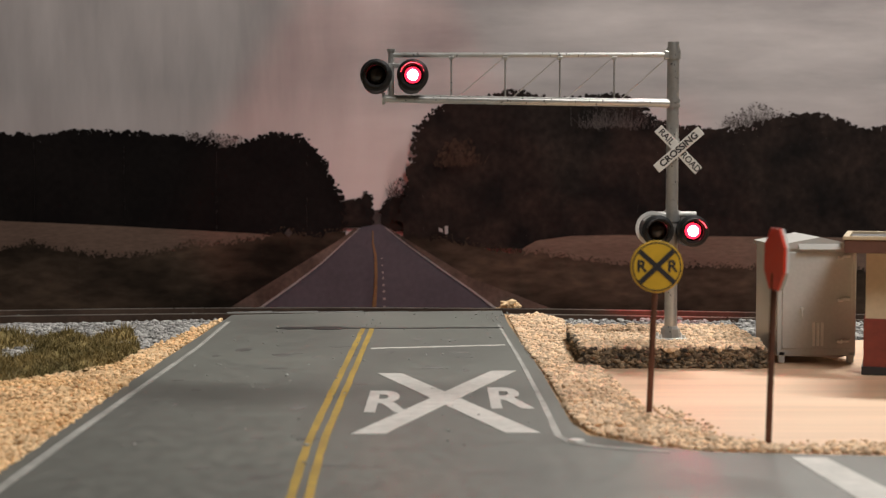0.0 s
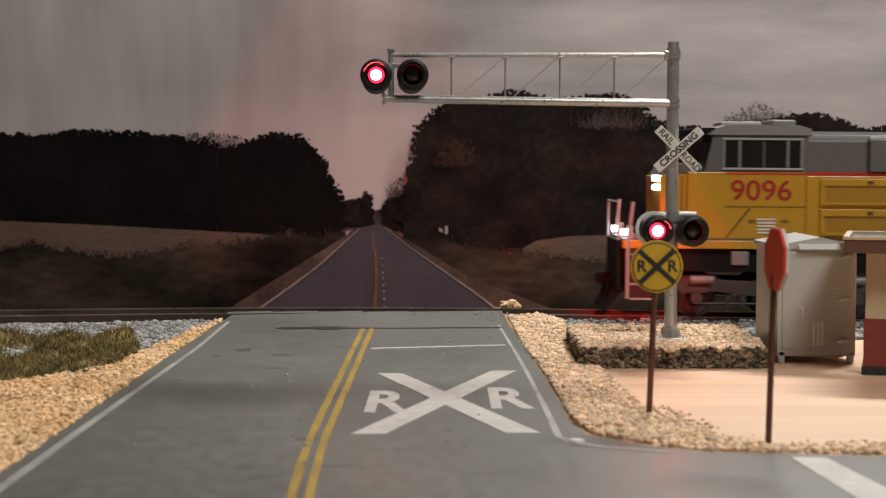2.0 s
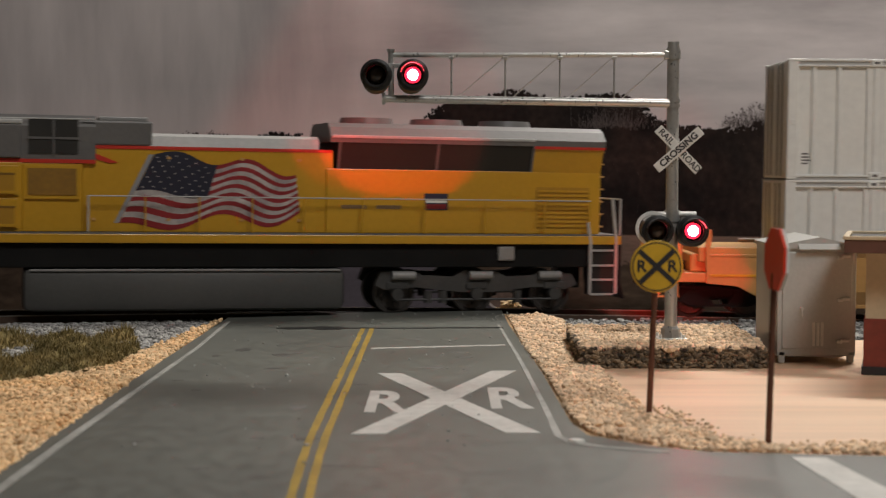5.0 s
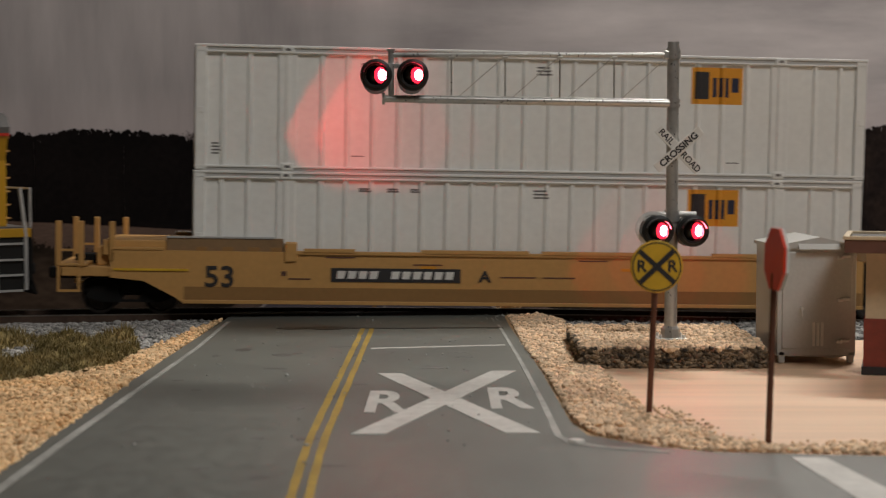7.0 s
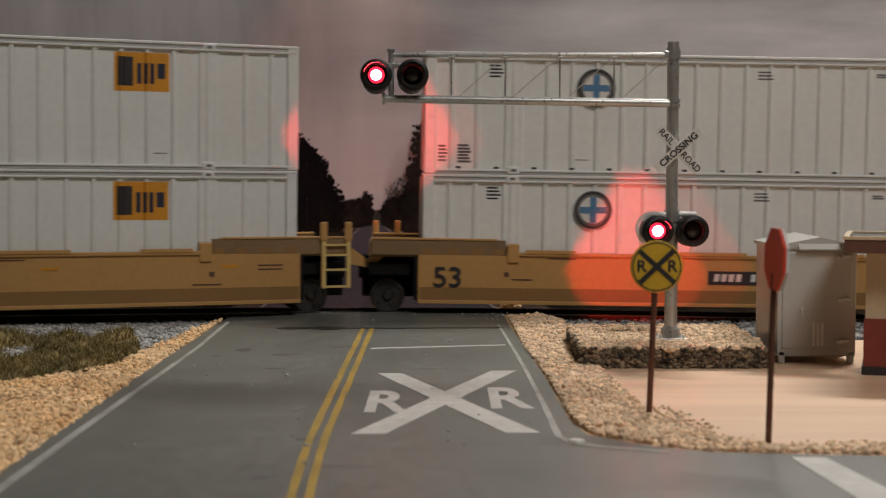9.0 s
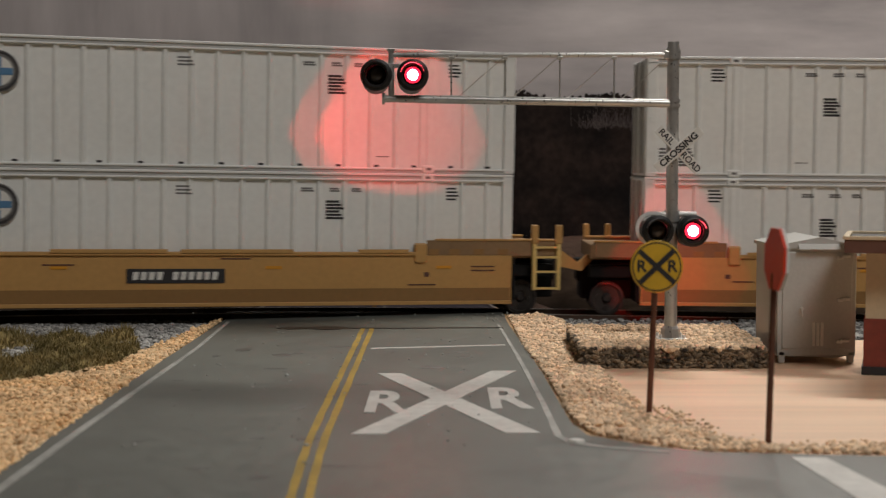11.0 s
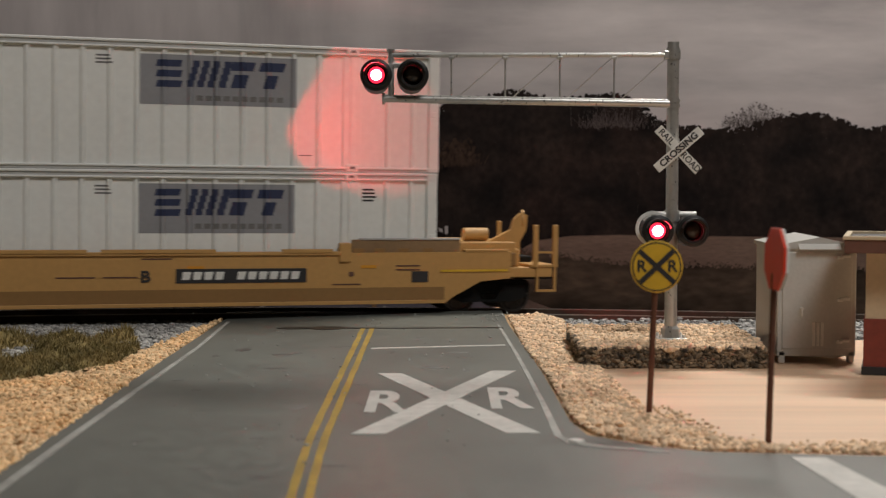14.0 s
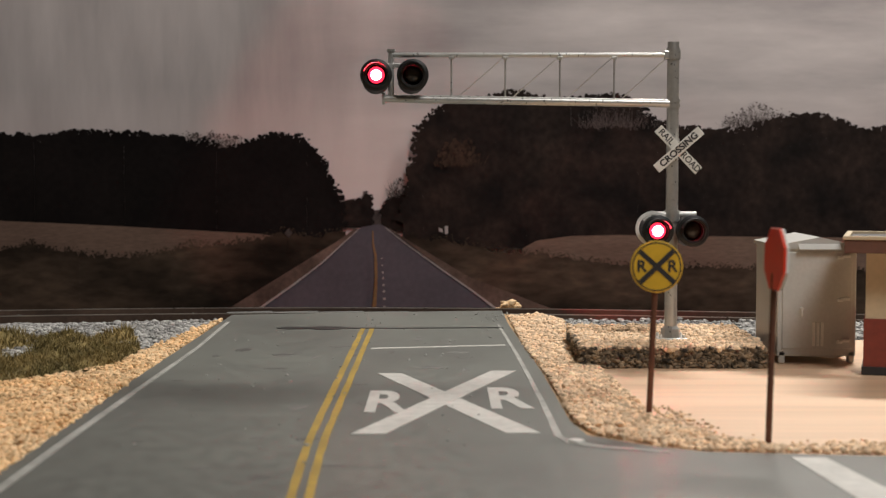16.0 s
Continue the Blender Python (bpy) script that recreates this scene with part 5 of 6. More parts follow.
def painted(x0, x1, z0, z1, coat, lean=0.0):
    """A coat of paint on the ribbed near side: follows panels and ribs between x0 and x1; lean shifts the top sideways."""
    xs = sorted({x0, x1} | {r + d for r in RIBS for d in (-RIB_FOOT, -RIB_HEAD, RIB_HEAD, RIB_FOOT) if x0 < r + d < x1})

    def out(x):
        near = min(abs(x - r) for r in RIBS)
        return RIB_RISE * min(1.0, max(0.0, (RIB_FOOT - near) / (RIB_FOOT - RIB_HEAD)))
    bm = bmesh.new()
    steps = 4 if lean else 1
    for k in range(steps):
        za, zb, dx = z0 + (z1 - z0) * k / steps, z0 + (z1 - z0) * (k + 1) / steps, lean * (k + 0.5) / steps
        row = sorted({x0 + dx, x1 + dx} | {r + d for r in RIBS for d in (-RIB_FOOT, -RIB_HEAD, RIB_HEAD, RIB_FOOT) if x0 + dx < r + d < x1 + dx}) if lean else xs
        low = [bm.verts.new((x, -(BOX_W - WALL_IN) - out(x) - 0.045 * coat, za)) for x in row]
        top = [bm.verts.new((x, -(BOX_W - WALL_IN) - out(x) - 0.045 * coat, zb)) for x in row]
        for a in range(len(row) - 1):
            bm.faces.new((low[a], low[a + 1], top[a + 1], top[a]))
    return bm


def container(name, s_mark):
    """A 53-foot ribbed box; origin at the middle of its floor."""
    t = thing(name, "white ribbed 53-foot shipping container", "shipping container")
    L, W, H = BOX_L, BOX_W, BOX_H
    part("shell", boxed(-L + 0.3, L - 0.3, -W + WALL_IN, W - WALL_IN, 0.3, H - 0.3, 0.1), BOX_WHITE, t, "white sheet steel shell")
    for s in (-1, 1):
        yo = lambda a, b: (min(s * a, s * b), max(s * a, s * b))
        part("top_rail", boxed(-L, L, *yo(W - 1.2, W + 0.15), H - 0.75, H, 0.2), BOX_WHITE, t)
        part("top_rail_web", boxed(-L + 0.2, L - 0.2, *yo(W - 1.2, W - 0.3), H - 1.7, H - 0.7), BOX_GREY, t, "grey rail web")
        part("top_rail_lip", boxed(-L + 0.2, L - 0.2, *yo(W - 1.2, W + 0.02), H - 2.15, H - 1.65, 0.12), BOX_WHITE, t, "pale rail flange")
        part("bottom_rail", boxed(-L, L, *yo(W - 1.2, W + 0.05), 0.75, 1.35, 0.15), BOX_WHITE, t)
        part("bottom_rail_web", boxed(-L + 0.2, L - 0.2, *yo(W - 1.2, W - 0.35), 0.0, 0.8), BOX_GREY, t)
        for x in (-L + 0.1, L - 3.1):
            part("corner_post", boxed(x, x + 3.0, *yo(W - 1.2, W + 0.02), 0.1, H - 0.1, 0.25), BOX_WHITE, t)
            part("post_hinge", boxed(x + 0.8, x + 2.2, *yo(W - 0.2, W + 0.2), 15.4, 17.0, 0.15), BOX_WHITE, t)
        for x in (-68.5, 68.5):
            part("lift_post", boxed(x - 2.6, x + 2.6, *yo(W - 1.2, W - 0.45), 1.3, H - 2.1, 0.25), BOX_WHITE, t)
            part("lift_post_bar", boxed(x - 0.7, x + 0.7, *yo(W - 0.6, W - 0.1), 0.5, H - 0.6, 0.2), BOX_WHITE, t)
            for z in (0.0, H - 2.3):
                part("lift_casting", boxed(x - 1.7, x + 1.7, *yo(W - 0.6, W + 0.35), z, z + 2.2, 0.4), BOX_WHITE, t, "rounded lifting casting")
                part("casting_slot", boxed(x - 0.7, x + 0.7, *yo(W + 0.3, W + 0.4), z + 0.8, z + 1.5), INK_GREY, t)
        first = None
        w0 = W - WALL_IN
        for x in RIBS:
            if first is None:
                first = o = part("side_rib", prismed([(-RIB_FOOT, s * (w0 - 0.1)), (-RIB_HEAD, s * (w0 + RIB_RISE)), (RIB_HEAD, s * (w0 + RIB_RISE)), (RIB_FOOT, s * (w0 - 0.1))], 1.3, H - 2.1, axis="z"), BOX_WHITE, t)
            else:
                o = first.copy()
                scene.collection.objects.link(o)
            o.matrix_basis = mm(x, 0, 0)
    for x in (-L, L - 0.5):
        part("door", boxed(x, x + 0.5, -W + 0.4, W - 0.4, 0.6, H - 0.6, 0.1), BOX_WHITE, t)
        for y in (-9, -4, 4, 9):
            part("lock_bar", rod((x + (-0.3 if x < 0 else 0.8), y, 1), (x + (-0.3 if x < 0 else 0.8), y, H - 1), 0.3, n=6), BOX_GREY, t)

    def lines(x, z, w, n, gap=1.0, mat=INK_GREY, fill=0.5):
        for k in range(n):
            part("small_print", painted(x, x + w * (0.8 + 0.2 * ((k * 7) % 3) / 2), z - gap * k, z - gap * k + gap * fill, 1), mat, t)
    for x, w in ((33.4, 3.8), (41.2, 3.2), (47.4, 3.0)) if s_mark == "round" else ((-48.6, 3.6), (-40.8, 3.6), (-34.4, 2.8)):
        lines(x, 29.2, w, 2, 0.62, INK_GREY, 0.8)
    lines(-0.2, 29.4, 4.3, 3, 0.95)
    lines(-51.2, 4.2, 4.6, 1, 0.6, INK_GREY, 0.45)
    lines(53.8, 4.2, 4.6, 1, 0.6, INK_GREY, 0.45)
    if s_mark == "orange":
        lines(-89.0, 7.0, 2.4, 4, 0.9)
        p = part("orange_mark", painted(43.4, 58.0, 20.6, 30.8, 1), DECAL_ORANGE, t, "orange square maker's mark")
        for x0, x1, z0, z1, ink in ((44.3, 48.4, 22.0, 29.6, INK), (49.4, 50.6, 22.6, 28.0, INK_NAVY), (51.2, 52.2, 22.6, 28.0, INK_NAVY), (52.8, 54.0, 22.6, 28.0, INK_NAVY), (54.8, 56.9, 24.0, 28.0, INK_NAVY)):
            part("mark_block", painted(x0, x1, z0, z1, 2), ink, p)
    if s_mark == "round":
        y = -(W - 0.3)
        p = part("round_mark", lathe(bmesh.new(), [(0.01, -0.1), (5.4, -0.1), (5.4, 0.9), (0.01, 0.9)], n=40), INK_GREY, t, "round dark badge with pale cross", mm(-45.7, y, 24.4))
        part("badge_ring", lathe(bmesh.new(), [(4.5, -0.16), (5.1, -0.16), (5.1, -0.08), (4.5, -0.08)], closed=True, n=40), INK, p)
        part("badge_field", lathe(bmesh.new(), [(0.01, -0.18), (3.8, -0.18), (3.8, -0.05), (0.01, -0.05)], n=36), SIGN_WHITE, p)
        part("badge_cross", boxed(-0.9, 0.9, -0.26, -0.14, -3.7, 3.7), DECAL_BLUE, p)
        part("badge_cross", boxed(-3.7, 3.7, -0.3, -0.14, -0.9, 0.9), DECAL_BLUE, p)
        lines(-75.6, 30.0, 4.0, 4, 1.0, INK, 0.5)
        lines(-89.6, 7.4, 2.6, 5, 1.0, INK_GREY, 0.6)
        lines(-84.2, 7.6, 3.8, 6, 0.9, INK_GREY, 0.7)
        for k in range(17):
            part("tie_down", painted(-84.6 + 10.6 * k, -83.2 + 10.6 * k, 1.5, 2.1, 1), INK, t)
        lines(74.2, 29.6, 3.6, 4, 1.0, INK, 0.5)
        lines(40.2, 25.6, 4.8, 6, 0.9, INK, 0.72)
    if s_mark == "blue":
        p = part("name_panel", painted(11.2, 53.0, 17.2, 30.4, 1), PANEL_GREY, t, "grey panel with navy slanted blocks")
        for x0, x1, z0, z1 in ((15.2, 21.8, 27.2, 29.0), (15.2, 21.8, 24.5, 26.3), (15.2, 21.8, 21.8, 23.6), (23.2, 25.0, 22.0, 29.0), (25.9, 27.7, 22.0, 29.0), (28.6, 30.4, 22.0, 29.0),
                               (31.6, 33.6, 22.0, 29.0), (35.0, 41.2, 26.6, 29.0), (35.0, 39.0, 22.0, 25.6), (42.6, 49.4, 26.6, 29.0), (43.8, 47.0, 22.0, 25.6)):
            part("name_block", painted(x0, x1, z0, z1, 2, 0.3 * (z1 - z0)), INK_BLUE, p)
        for k in range(10):
            part("name_bar", painted(26.0 + 2.4 * k, 27.7 + 2.4 * k, 18.4, 19.8, 2), INK_GREY, p)
        lines(-75.2, 30.0, 4.2, 4, 1.0, INK, 0.5)
        lines(72.0, 29.0, 4.0, 4, 1.0, INK, 0.5)
        lines(-89.6, 7.6, 2.6, 5, 1.0, INK_GREY, 0.6)
        lines(-84.2, 7.6, 4.4, 6, 0.9, INK_GREY, 0.7)
        lines(-43.4, 22.0, 4.6, 6, 0.9, INK, 0.72)
    return t


def well_car(lab, lx0, lx1, left, right, mark, plate):
    """One unit of the articulated well car; lx0..lx1 is the box's span, x measured from the train's own zero less the unit's origin.
    left/right: 'coupler' for an outer end, 'joint' for an end on a shared truck."""
    t = thing("well_car", lab, "well car")
    y = -16.0
    a, b = lx0 - 1.0, lx1 + 1.0
    for s in (-1, 1):
        yo = lambda p, q: (min(s * p, s * q), max(s * p, s * q))
        low0 = a if left == "joint" else a - 2.6
        low1 = b if right == "joint" else b + 2.6
        e0 = a if left == "joint" else a - 22
        e1 = b if right == "joint" else b + 22
        # outer ends rise in a slope over the truck
        pts = [(low0, 3.7), (low1, 3.7)]
        pts += [(b, 3.7)] if right == "joint" else [(b + 4.6, 5.2), (b + 13, 9.6), (e1, 10.4)]
        pts += [(e1, 17.2 if right == "joint" else 18.0)]
        pts += [(e0, 17.2 if left == "joint" else 18.0)]
        pts += [(a, 3.7)] if left == "joint" else [(e0, 10.4), (a - 13, 9.6), (a - 4.6, 5.2)]
        side = part("side_sill", prismed(pts, *yo(14.9, 16.0)), WELL_YELLOW, t, "ochre yellow well side")
        part("lower_band", boxed(low0 + 0.4, low1 - 0.4, *yo(15.95, 16.12), 4.6, 8.2), WELL_BAND, side, "darker lower band")
        part("bottom_lip", boxed(low0, low1, *yo(15.6, 16.5), 3.6, 4.6, 0.12), WELL_YELLOW, side)
        part("top_lip", boxed(a + 26, b - 26, *yo(14.9, 16.6), 17.2, 18.2, 0.15), WELL_YELLOW, side)
        for x0, x1 in ((a + 30, a + 44), (a + 62, a + 92), (b - 92, b - 62), (b - 44, b - 30)):
            part("reinforcing_plate", boxed(x0, x1, *yo(15.6, 16.9), 17.9, 18.9, 0.1), WELL_YELLOW, side)
        for e, k, kind in ((a, 1, left), (b, -1, right)):
            x = lambda v: e + k * v
            xo = lambda v, w: (min(x(v), x(w)), max(x(v), x(w)))
            reach = -13.0 if kind == "joint" else -7.0
            part("end_bulkhead", boxed(*xo(reach, 24.5), *yo(13.6, 15.2), 17.0, 21.4, 0.15), WELL_TOP, t, "dull brown raised end panel")
            part("bulkhead_lip", boxed(*xo(reach, 22), *yo(13.2, 15.5), 21.3, 21.8, 0.08), SILVER_EDGE if kind != "joint" else WELL_YELLOW, t)
            part("corner_stop", boxed(*xo(24.8, 28.2), *yo(14.8, 16.7), 15.2, 20.6, 0.4), WELL_YELLOW, t)
            for v in (1.0, 8.0, 15.0, 21.0):
                part("rivet_plate", boxed(*xo(v, v + 3.0), *yo(15.1, 15.4), 17.3, 19.0), WELL_BAND, t)
            if s < 0:
                part("small_print", boxed(*xo(24, 25.4), y - 0.2, y + 0.1, 11.4, 12.6), BROWN, t)
    part("floor_pan", boxed(a, b, -14, 14, 3.6, 4.6), BLACK_MATT, t, "black well floor")
    wheels = []
    for e, k, kind in ((a, 1, left), (b, -1, right)):
        x = lambda v: e + k * v
        xo = lambda v, w: (min(x(v), x(w)), max(x(v), x(w)))
        part("end_deck", boxed(*xo(-14 if kind == "joint" else -24, 2), -14.5, 14.5, 16.4, 20.6, 0.3), WELL_TOP if kind == "joint" else WELL_YELLOW, t, "end platform deck")
        part("draft_sill", boxed(*xo(-17 if kind == "joint" else -33, 0), -4, 4, 9.5, 16.0, 0.4), BLACK_MATT, t)
        if kind == "coupler":
            part("end_beam", boxed(*xo(-35, -21), -15.2, 15.2, 10.6, 13.4, 0.3), WELL_YELLOW, t, "yellow end beam")
            part("end_platform", boxed(*xo(-36, -28), -15.6, 15.6, 13.4, 14.2, 0.15), WELL_YELLOW, t)
            part("coupler", boxed(*xo(-40.5, -30), -2, 2, 9.0, 12.2, 0.6), BLACK_MATT, t)
            part("silver_ledge", boxed(*xo(-21, -8), -16.3, -14.6, 18.0, 18.7, 0.1), WELL_YELLOW, t)
            part("end_casting", boxed(*xo(-26, -19), -12.5, 12.5, 13.4, 18.6, 0.5), WELL_YELLOW, t)
            for yy in (-15.4, 15.4):
                for v in (-36.4, -30.4, -22.2):
                    if v == -22.2 and k < 0:
                        continue
                    part("end_post", boxed(*xo(v, v + 1.5), yy - 0.6, yy + 0.6, 13.4 if v != -22.2 else 14.4, 25.6, 0.25), WELL_YELLOW, t, "yellow grab post")
                part("post_rail", boxed(*xo(-36, -29.4), yy - 0.3, yy + 0.3, 17.4, 18.0), WELL_YELLOW, t)
                part("step", boxed(*xo(-36, -29.8), yy - 0.6, yy + 0.6, 6.4, 7.0), WELL_YELLOW, t)
                for v in (-36, -30.6):
                    part("step_hanger", boxed(*xo(v, v + 0.7), yy - 0.4, yy + 0.4, 6.4, 13.4), WELL_YELLOW, t)
            part("ledge_line", boxed(*xo(-21, -1), -16.4, -15.9, 12.4, 13.0), SIGN_YELLOW, t)
            part("undertruck", boxed(*xo(-30, -3), -11, 11, 5.5, 9.4, 1.0), BLACK_MATT, t, "dark truck")
            for v in (-25.5, -9.0):
                wheels.append((wheelset(t, x(v), 4.9), 4.9))
            for s in (-1, 1):
                part("truck_side", prismed([(x(-29), 5), (x(-27), 8), (x(-21), 8), (x(-19), 4), (x(-15), 4), (x(-13), 8), (x(-7), 8), (x(-5), 5), (x(-9), 3.4), (x(-25), 3.4)], min(s * 10, s * 11.6), max(s * 10, s * 11.6)), BLACK_MATT, t)
            if k < 0:
                # brake gear on the tail end
                part("brake_cylinder", rod((x(-10), -9, 22.6), (x(-17), -9, 22.6), 1.9, n=16), WELL_YELLOW, t, "yellow brake cylinder", smooth=True)
                part("brake_lever", prismed([(x(-16), 20), (x(-24), 24), (x(-25), 27), (x(-27), 28.8), (x(-29), 28.2), (x(-28.6), 24), (x(-26), 19)], -10.5, -8.5), WELL_YELLOW, t)
                part("brake_wheel", lathe(bmesh.new(), [(2.6, -0.3), (3.1, -0.3), (3.1, 0.3), (2.6, 0.3)], closed=True, n=20), WELL_YELLOW, t, m=mm(x(-28.2), -8.0, 26.6, 0, 0, 75), smooth=True)
                part("brake_valve", boxed(*xo(-24, -17.5), -15, -12.5, 13.8, 17.6, 0.3), WELL_BAND, t)
                part("data_plate", boxed(*xo(2.6, 7.4), y - 0.25, y, 9.6, 12.6), INK, t)
        else:
            part("joint_body", boxed(*xo(-16, -1), -5.5, 5.5, 4.5, 15.5, 0.6), BLACK_MATT, t, "black articulated joint")
            if k < 0:
                for v in (-14.0, -6.8):
                    part("ladder_rail", boxed(*xo(v - 0.6, v + 0.6), -16.2, -15.2, 7.4, 20.6, 0.15), LADDER, t)
                    part("grab_post", boxed(*xo(v - 1.0, v + 1.0), -16.4, -15.2, 20.4, 25.9, 0.4), WELL_YELLOW, t, "yellow grab post")
                for z in (7.6, 12.3, 16.4, 19.2):
                    part("ladder_rung", boxed(*xo(-14.3, -6.5), -16.3, -15.6, z, z + 0.6), LADDER, t)
                part("hose_bracket", prismed([(x(-15), 14), (x(-22), 12.6), (x(-26), 16.4), (x(-24), 17.4), (x(-21), 15), (x(-16), 18.4)], -13, -11.6), WELL_YELLOW, t)
            else:
                for v in (-12.5, -6.0):
                    part("grab_post", boxed(*xo(v - 0.9, v + 0.9), 14.4, 15.4, 20.4, 25.5, 0.4), WELL_YELLOW, t, "yellow grab post")
            part("joint_plate", boxed(*xo(-1.2, -0.2), -15.4, 15.4, 4.5, 16.5), BLACK_MATT, t)
            if k < 0:
                wheels.append((wheelset(t, x(-5.2), 4.9), 4.9))
            else:
                wheels.append((wheelset(t, x(-8.6), 4.9), 4.9))
            for s in (-1, 1):
                part("side_bearer", boxed(*xo(-14, -2), min(s * 6, s * 12), max(s * 6, s * 12), 11.0, 14.5, 0.4), BLACK_MATT, t)
    # lettering
    if mark:
        for mx in mark[1]:
            letters("car_number", mark[0], 8.0, INK, t, mm(mx, y - 0.2, 10.7), depth=0.06, bold=0.12, label="black size number", sx=1.06)
    if plate:
        p0, p1, unit, ux = plate
        p = part("name_plate", boxed(p0, p1, y - 0.2, y, 9.9, 13.7), INK, t, "black plate with pale characters")
        n = 11
        w = (p1 - p0 - 3.0) / n
        for i in range(n):
            if i == 4:
                continue
            x0 = p0 + 1.5 + i * w
            part("plate_bar", prismed([(x0 + 0.1, 10.8), (x0 + w * 0.72, 10.8), (x0 + w * 0.9, 12.9), (x0 + 0.35, 12.9)], y - 0.28, y - 0.15), SIGN_WHITE, p)
        if unit:
            letters("unit_letter", unit, 4.2, INK, t, mm(ux, y - 0.2, 11.6), depth=0.06, bold=0.12, sx=1.15)
    for x0, w, z in ((a + 60, 8, 14.6), (a + 84, 10, 11.4), (a + 96, 9, 11.4), (b - 30, 8, 9.0), (b - 12, 7, 14.0), (b - 12, 7, 12.9), (a + 26, 6, 10.4), (a + 106, 8, 16.2), (a + 36, 8, 16.4)):
        part("small_print", boxed(x0, x0 + w, y - 0.16, y + 0.1, z, z + 0.34), BROWN, t)
    for x0 in (a + 62, a + 118, b - 22):
        part("orange_patch", boxed(x0, x0 + 4.4, y - 0.16, y + 0.1, 13.6, 14.4), DECAL_ORANGE, t)
    return t, wheels


# ---- movement ----
# travel of the train along the track, in millimetres, at given seconds
TRAVEL_T = (0.0, 1.7, 2.5, 3.5, 4.2, 6.3, 7.0, 7.5, 8.0, 9.2, 11.3, 12.0, 13.0, 14.0, 14.5, 15.0, 16.0)
TRAVEL = (0.0, -141.4, -207.9, -293.3, -351.9, -526.3, -585.6, -627.2, -667.8, -765.7, -940.1, -999.6, -1083.6, -1166.1, -1204.3, -1246.5, -1330.4)


def travel(t):
    return float(np.interp(t, TRAVEL_T, TRAVEL))


def car_pose(s, t, half):
    """Pose of a car whose middle lies at s on the train, carried by two trucks half a wheelbase away."""
    c = s + travel(t)
    p0, p1 = Vector(on_track(c - half)), Vector(on_track(c + half))
    d = p1 - p0
    mid = (p0 + p1) / 2
    return mm(mid.x, mid.y, mid.z, 0, -math.degrees(math.atan2(d.z, math.hypot(d.x, d.y))), math.degrees(math.atan2(d.y, d.x)))


# flash changes: at each time the lit side passes from one lamp of a pair to the other, first from right to left
CHANGES = (0.52, 1.07, 1.67, 2.27, 2.87, 3.41, 4.06, 4.64, 5.24, 5.83, 6.41, 7.0, 7.59, 8.17, 8.77, 9.36, 9.95, 10.55, 11.14, 11.72, 12.32, 12.91, 13.5, 14.1, 14.7, 15.28, 15.88)


def flash_rows(right, home, off, on_steps, off_steps):
    """Turns of a bulb: edge on (off) when dark, face on when lit. on_steps: (seconds after the change, degrees); off_steps: (seconds before it, degrees)."""
    rows, on = [(0.0, 0.0 if right else off)], right
    for c in CHANGES:
        rows += [(c - k, v) for k, v in off_steps[::-1]] if on else [(c + k, v) for k, v in on_steps]
        on = not on
    rows = [r for r in rows if 0.0 <= r[0] < 16.0]
    rows.append((16.0, rows[-1][1]))
    return [(t, home @ pose(0, 0, 0, 0, 0, a)) for t, a in rows]


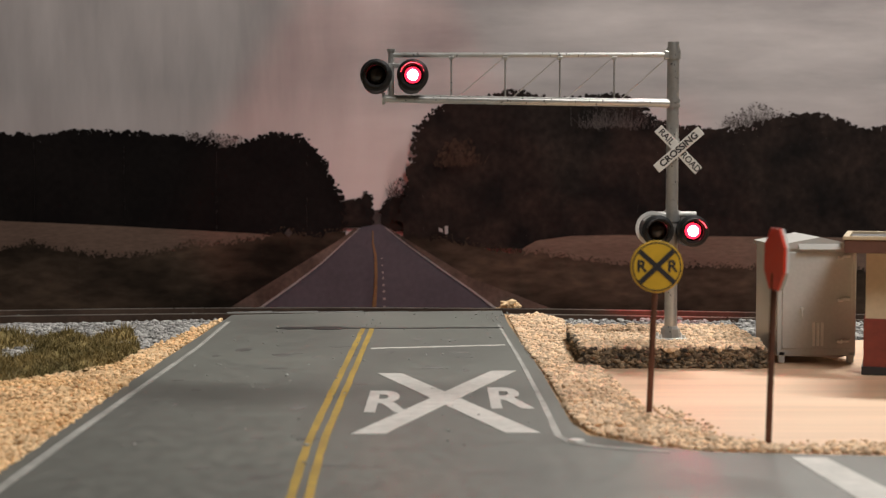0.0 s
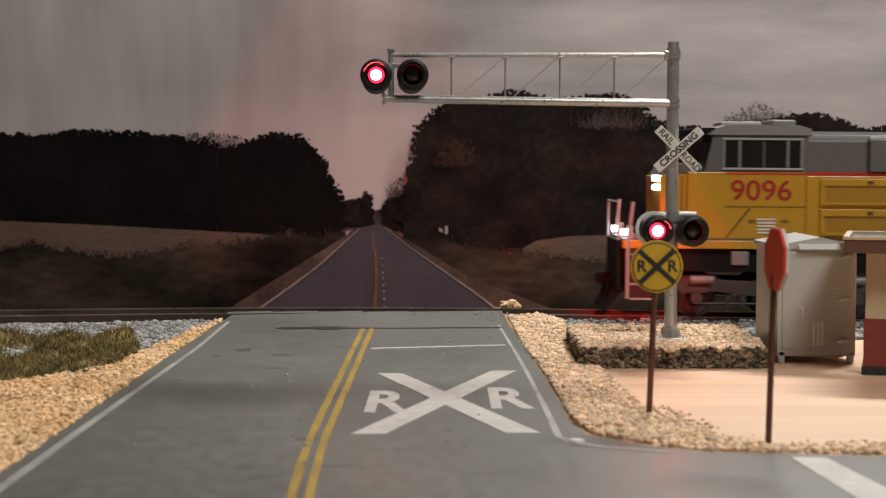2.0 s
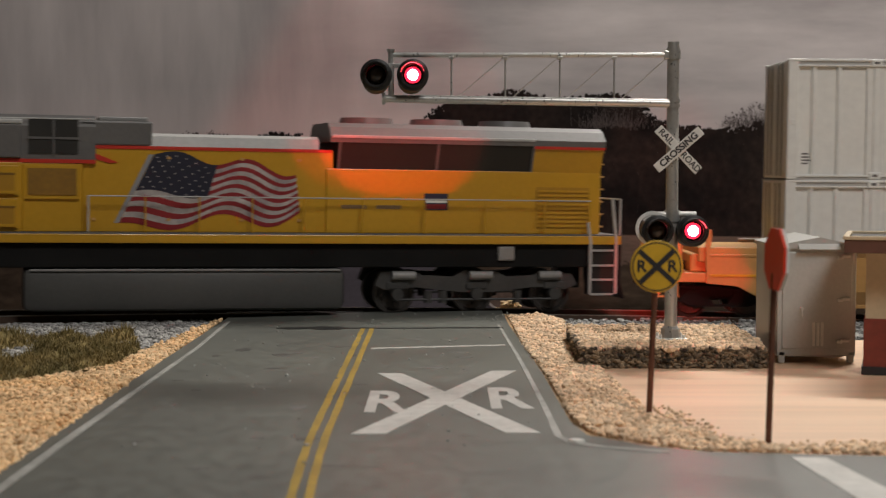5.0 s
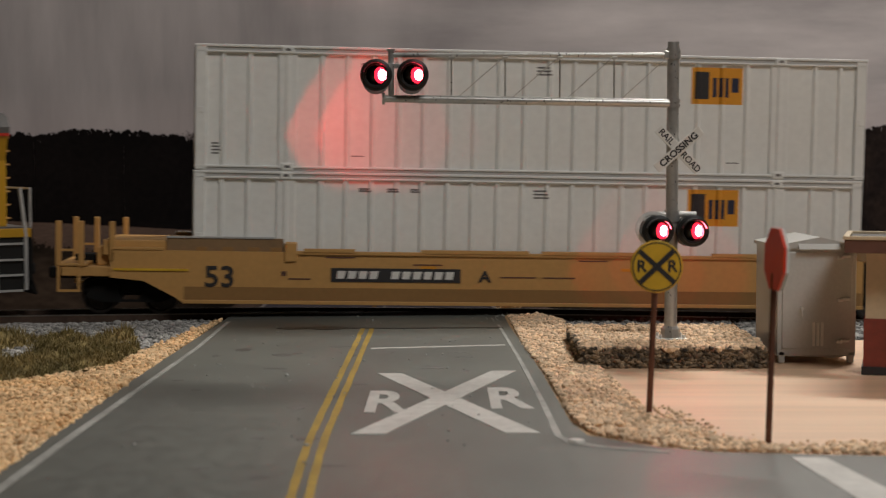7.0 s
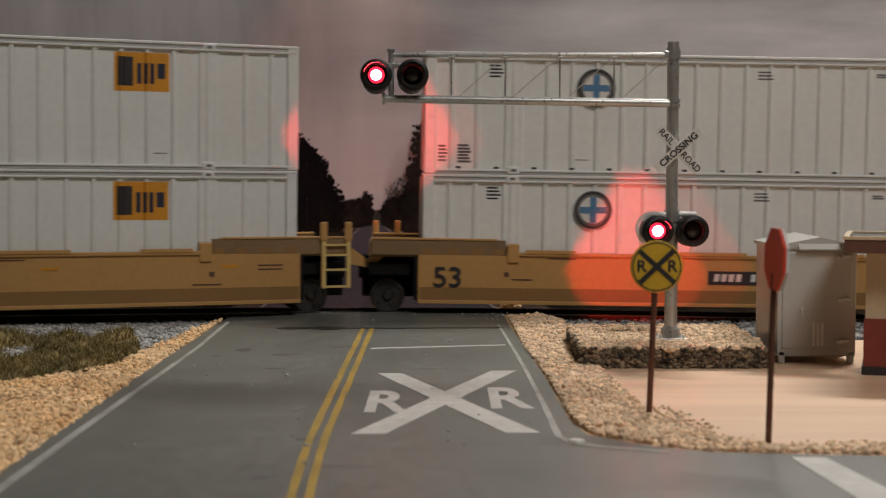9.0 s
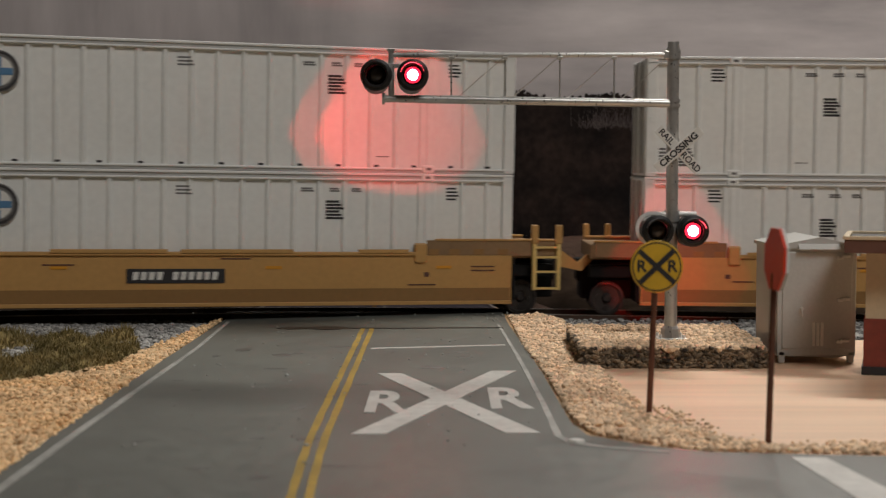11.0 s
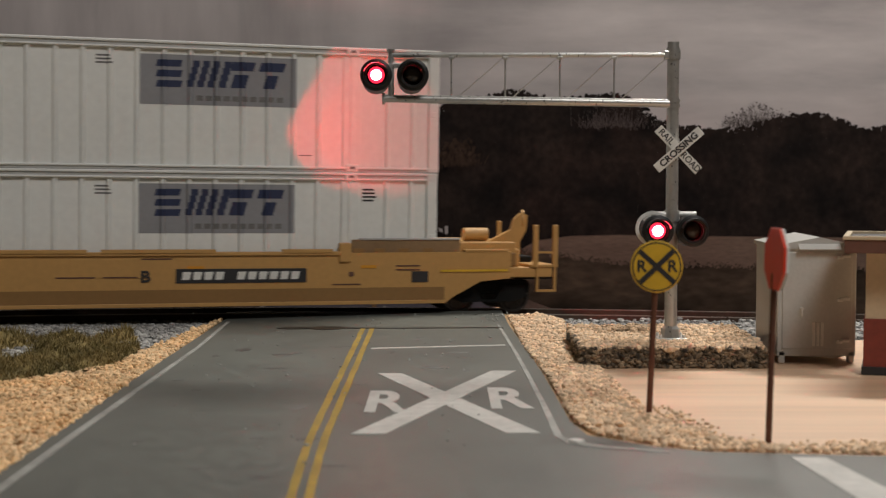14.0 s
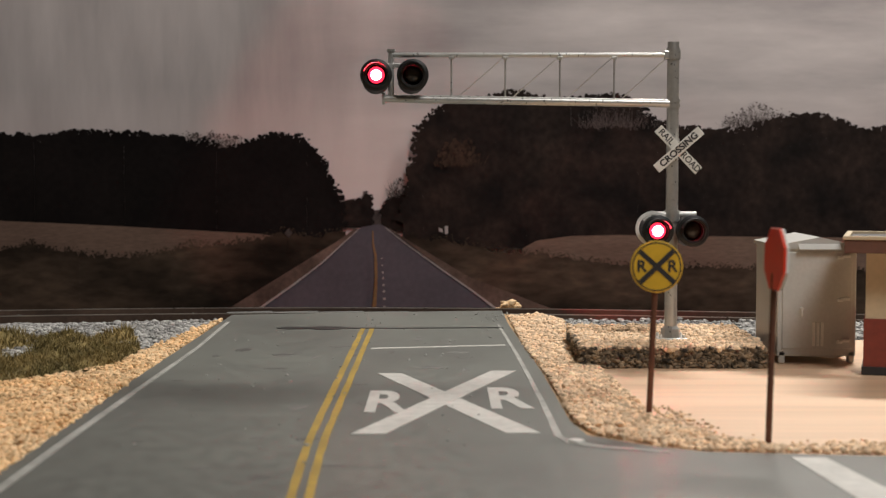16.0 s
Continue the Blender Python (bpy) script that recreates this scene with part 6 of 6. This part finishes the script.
def motions():
    times = [round(0.25 * i, 3) for i in range(65)]
    for ob, s, half, lift in CARS:
        walk(ob, [(t, car_pose(s, t, half) @ mm(*lift)) for t in times])
    fine = [2 * i / 30 for i in range(241)]
    for w, r in WHEELS:
        home = w.matrix_basis.copy()
        walk(w, [(t, home @ pose(0, 0, 0, 0, math.degrees(travel(t) / r), 0)) for t in fine])
    swing = ((-0.10, 178.0), (-0.05, 95.0), (0.0, 42.0), (0.05, 18.0), (0.10, 0.0))
    rise = ((-0.05, 89.0), (0.02, 77.0), (0.1, 56.0), (0.18, 24.0), (0.26, 0.0))
    fall = ((-0.03, 89.0), (0.03, 81.0), (0.1, 68.0), (0.17, 45.0), (0.25, 15.0), (0.31, 0.0))
    for i, (front, rear) in enumerate(BULBS):
        walk(front, flash_rows(i % 2 == 1, front.matrix_basis.copy(), 178.0, swing, swing))
        walk(rear, flash_rows(i % 2 == 1, rear.matrix_basis.copy(), 89.0, rise, fall))


room()
layout_board()
backdrop()
road()
crossing_deck()
track()
wood_board()
BULBS = crossing_signal()
cabinet()
depot()
warning_sign()
stop_sign()
gravel_and_ballast()
CARS, WHEELS = [], []
ENGINE, ew = locomotive()
ENGINE.location = (0, 0, 0)
# the engine is drawn from its front end; its middle lies 124 mm behind it
for o in ENGINE.children_recursive:
    k = Matrix.Diagonal((0.982, 1, 1, 1))
    if o.name.startswith("wheelset") or (o.parent is not ENGINE and o.name.startswith("number")):
        o.matrix_basis.translation.x *= 0.982
    elif o.data.users == 1:
        o.data.transform(k)
    if o.parent is ENGINE:
        o.matrix_basis = mm(-124.0, 0, 0) @ o.matrix_basis
CARS.append((ENGINE, 339.4, 81.0, (0, 0, 0)))
WHEELS += [(w, 5.9) for w in ew]
UNITS = (("A", 608.5, "coupler", "joint", -86.4, (-56.3, -20.6, "A", -13.9), "orange"),
         ("C", 835.4, "joint", "joint", -85.5, (-12.4, 13.4, "", 0), "round"),
         ("B", 1064.6, "joint", "coupler", -87.2, (21.2, 56.5, "B", 13.2), "blue"))
for unit, mid, le, ri, mk, pl, deco in UNITS:
    car, cw = well_car("ochre yellow articulated double-stack well car unit", -92.75, 92.75, le, ri, ("53", [mk]), pl)
    tagged(car, group="well car units")
    CARS.append((car, mid, 100.0, (0, 0, 0)))
    WHEELS += cw
    low = container("container", deco)
    tagged(low, {"orange": "white ribbed container with orange square mark", "round": "white ribbed container with round blue badge", "blue": "white ribbed container with grey and navy name panel"}[deco], group="stacked containers")
    top = copy_thing(low, Matrix.Identity(4))
    shift = {"orange": -0.3, "round": 0.7, "blue": 0.5}[deco]
    CARS.append((low, mid, 100.0, (shift, 0, 5.9)))
    CARS.append((top, mid, 100.0, (shift + 0.25, 0, 39.95)))
motions()
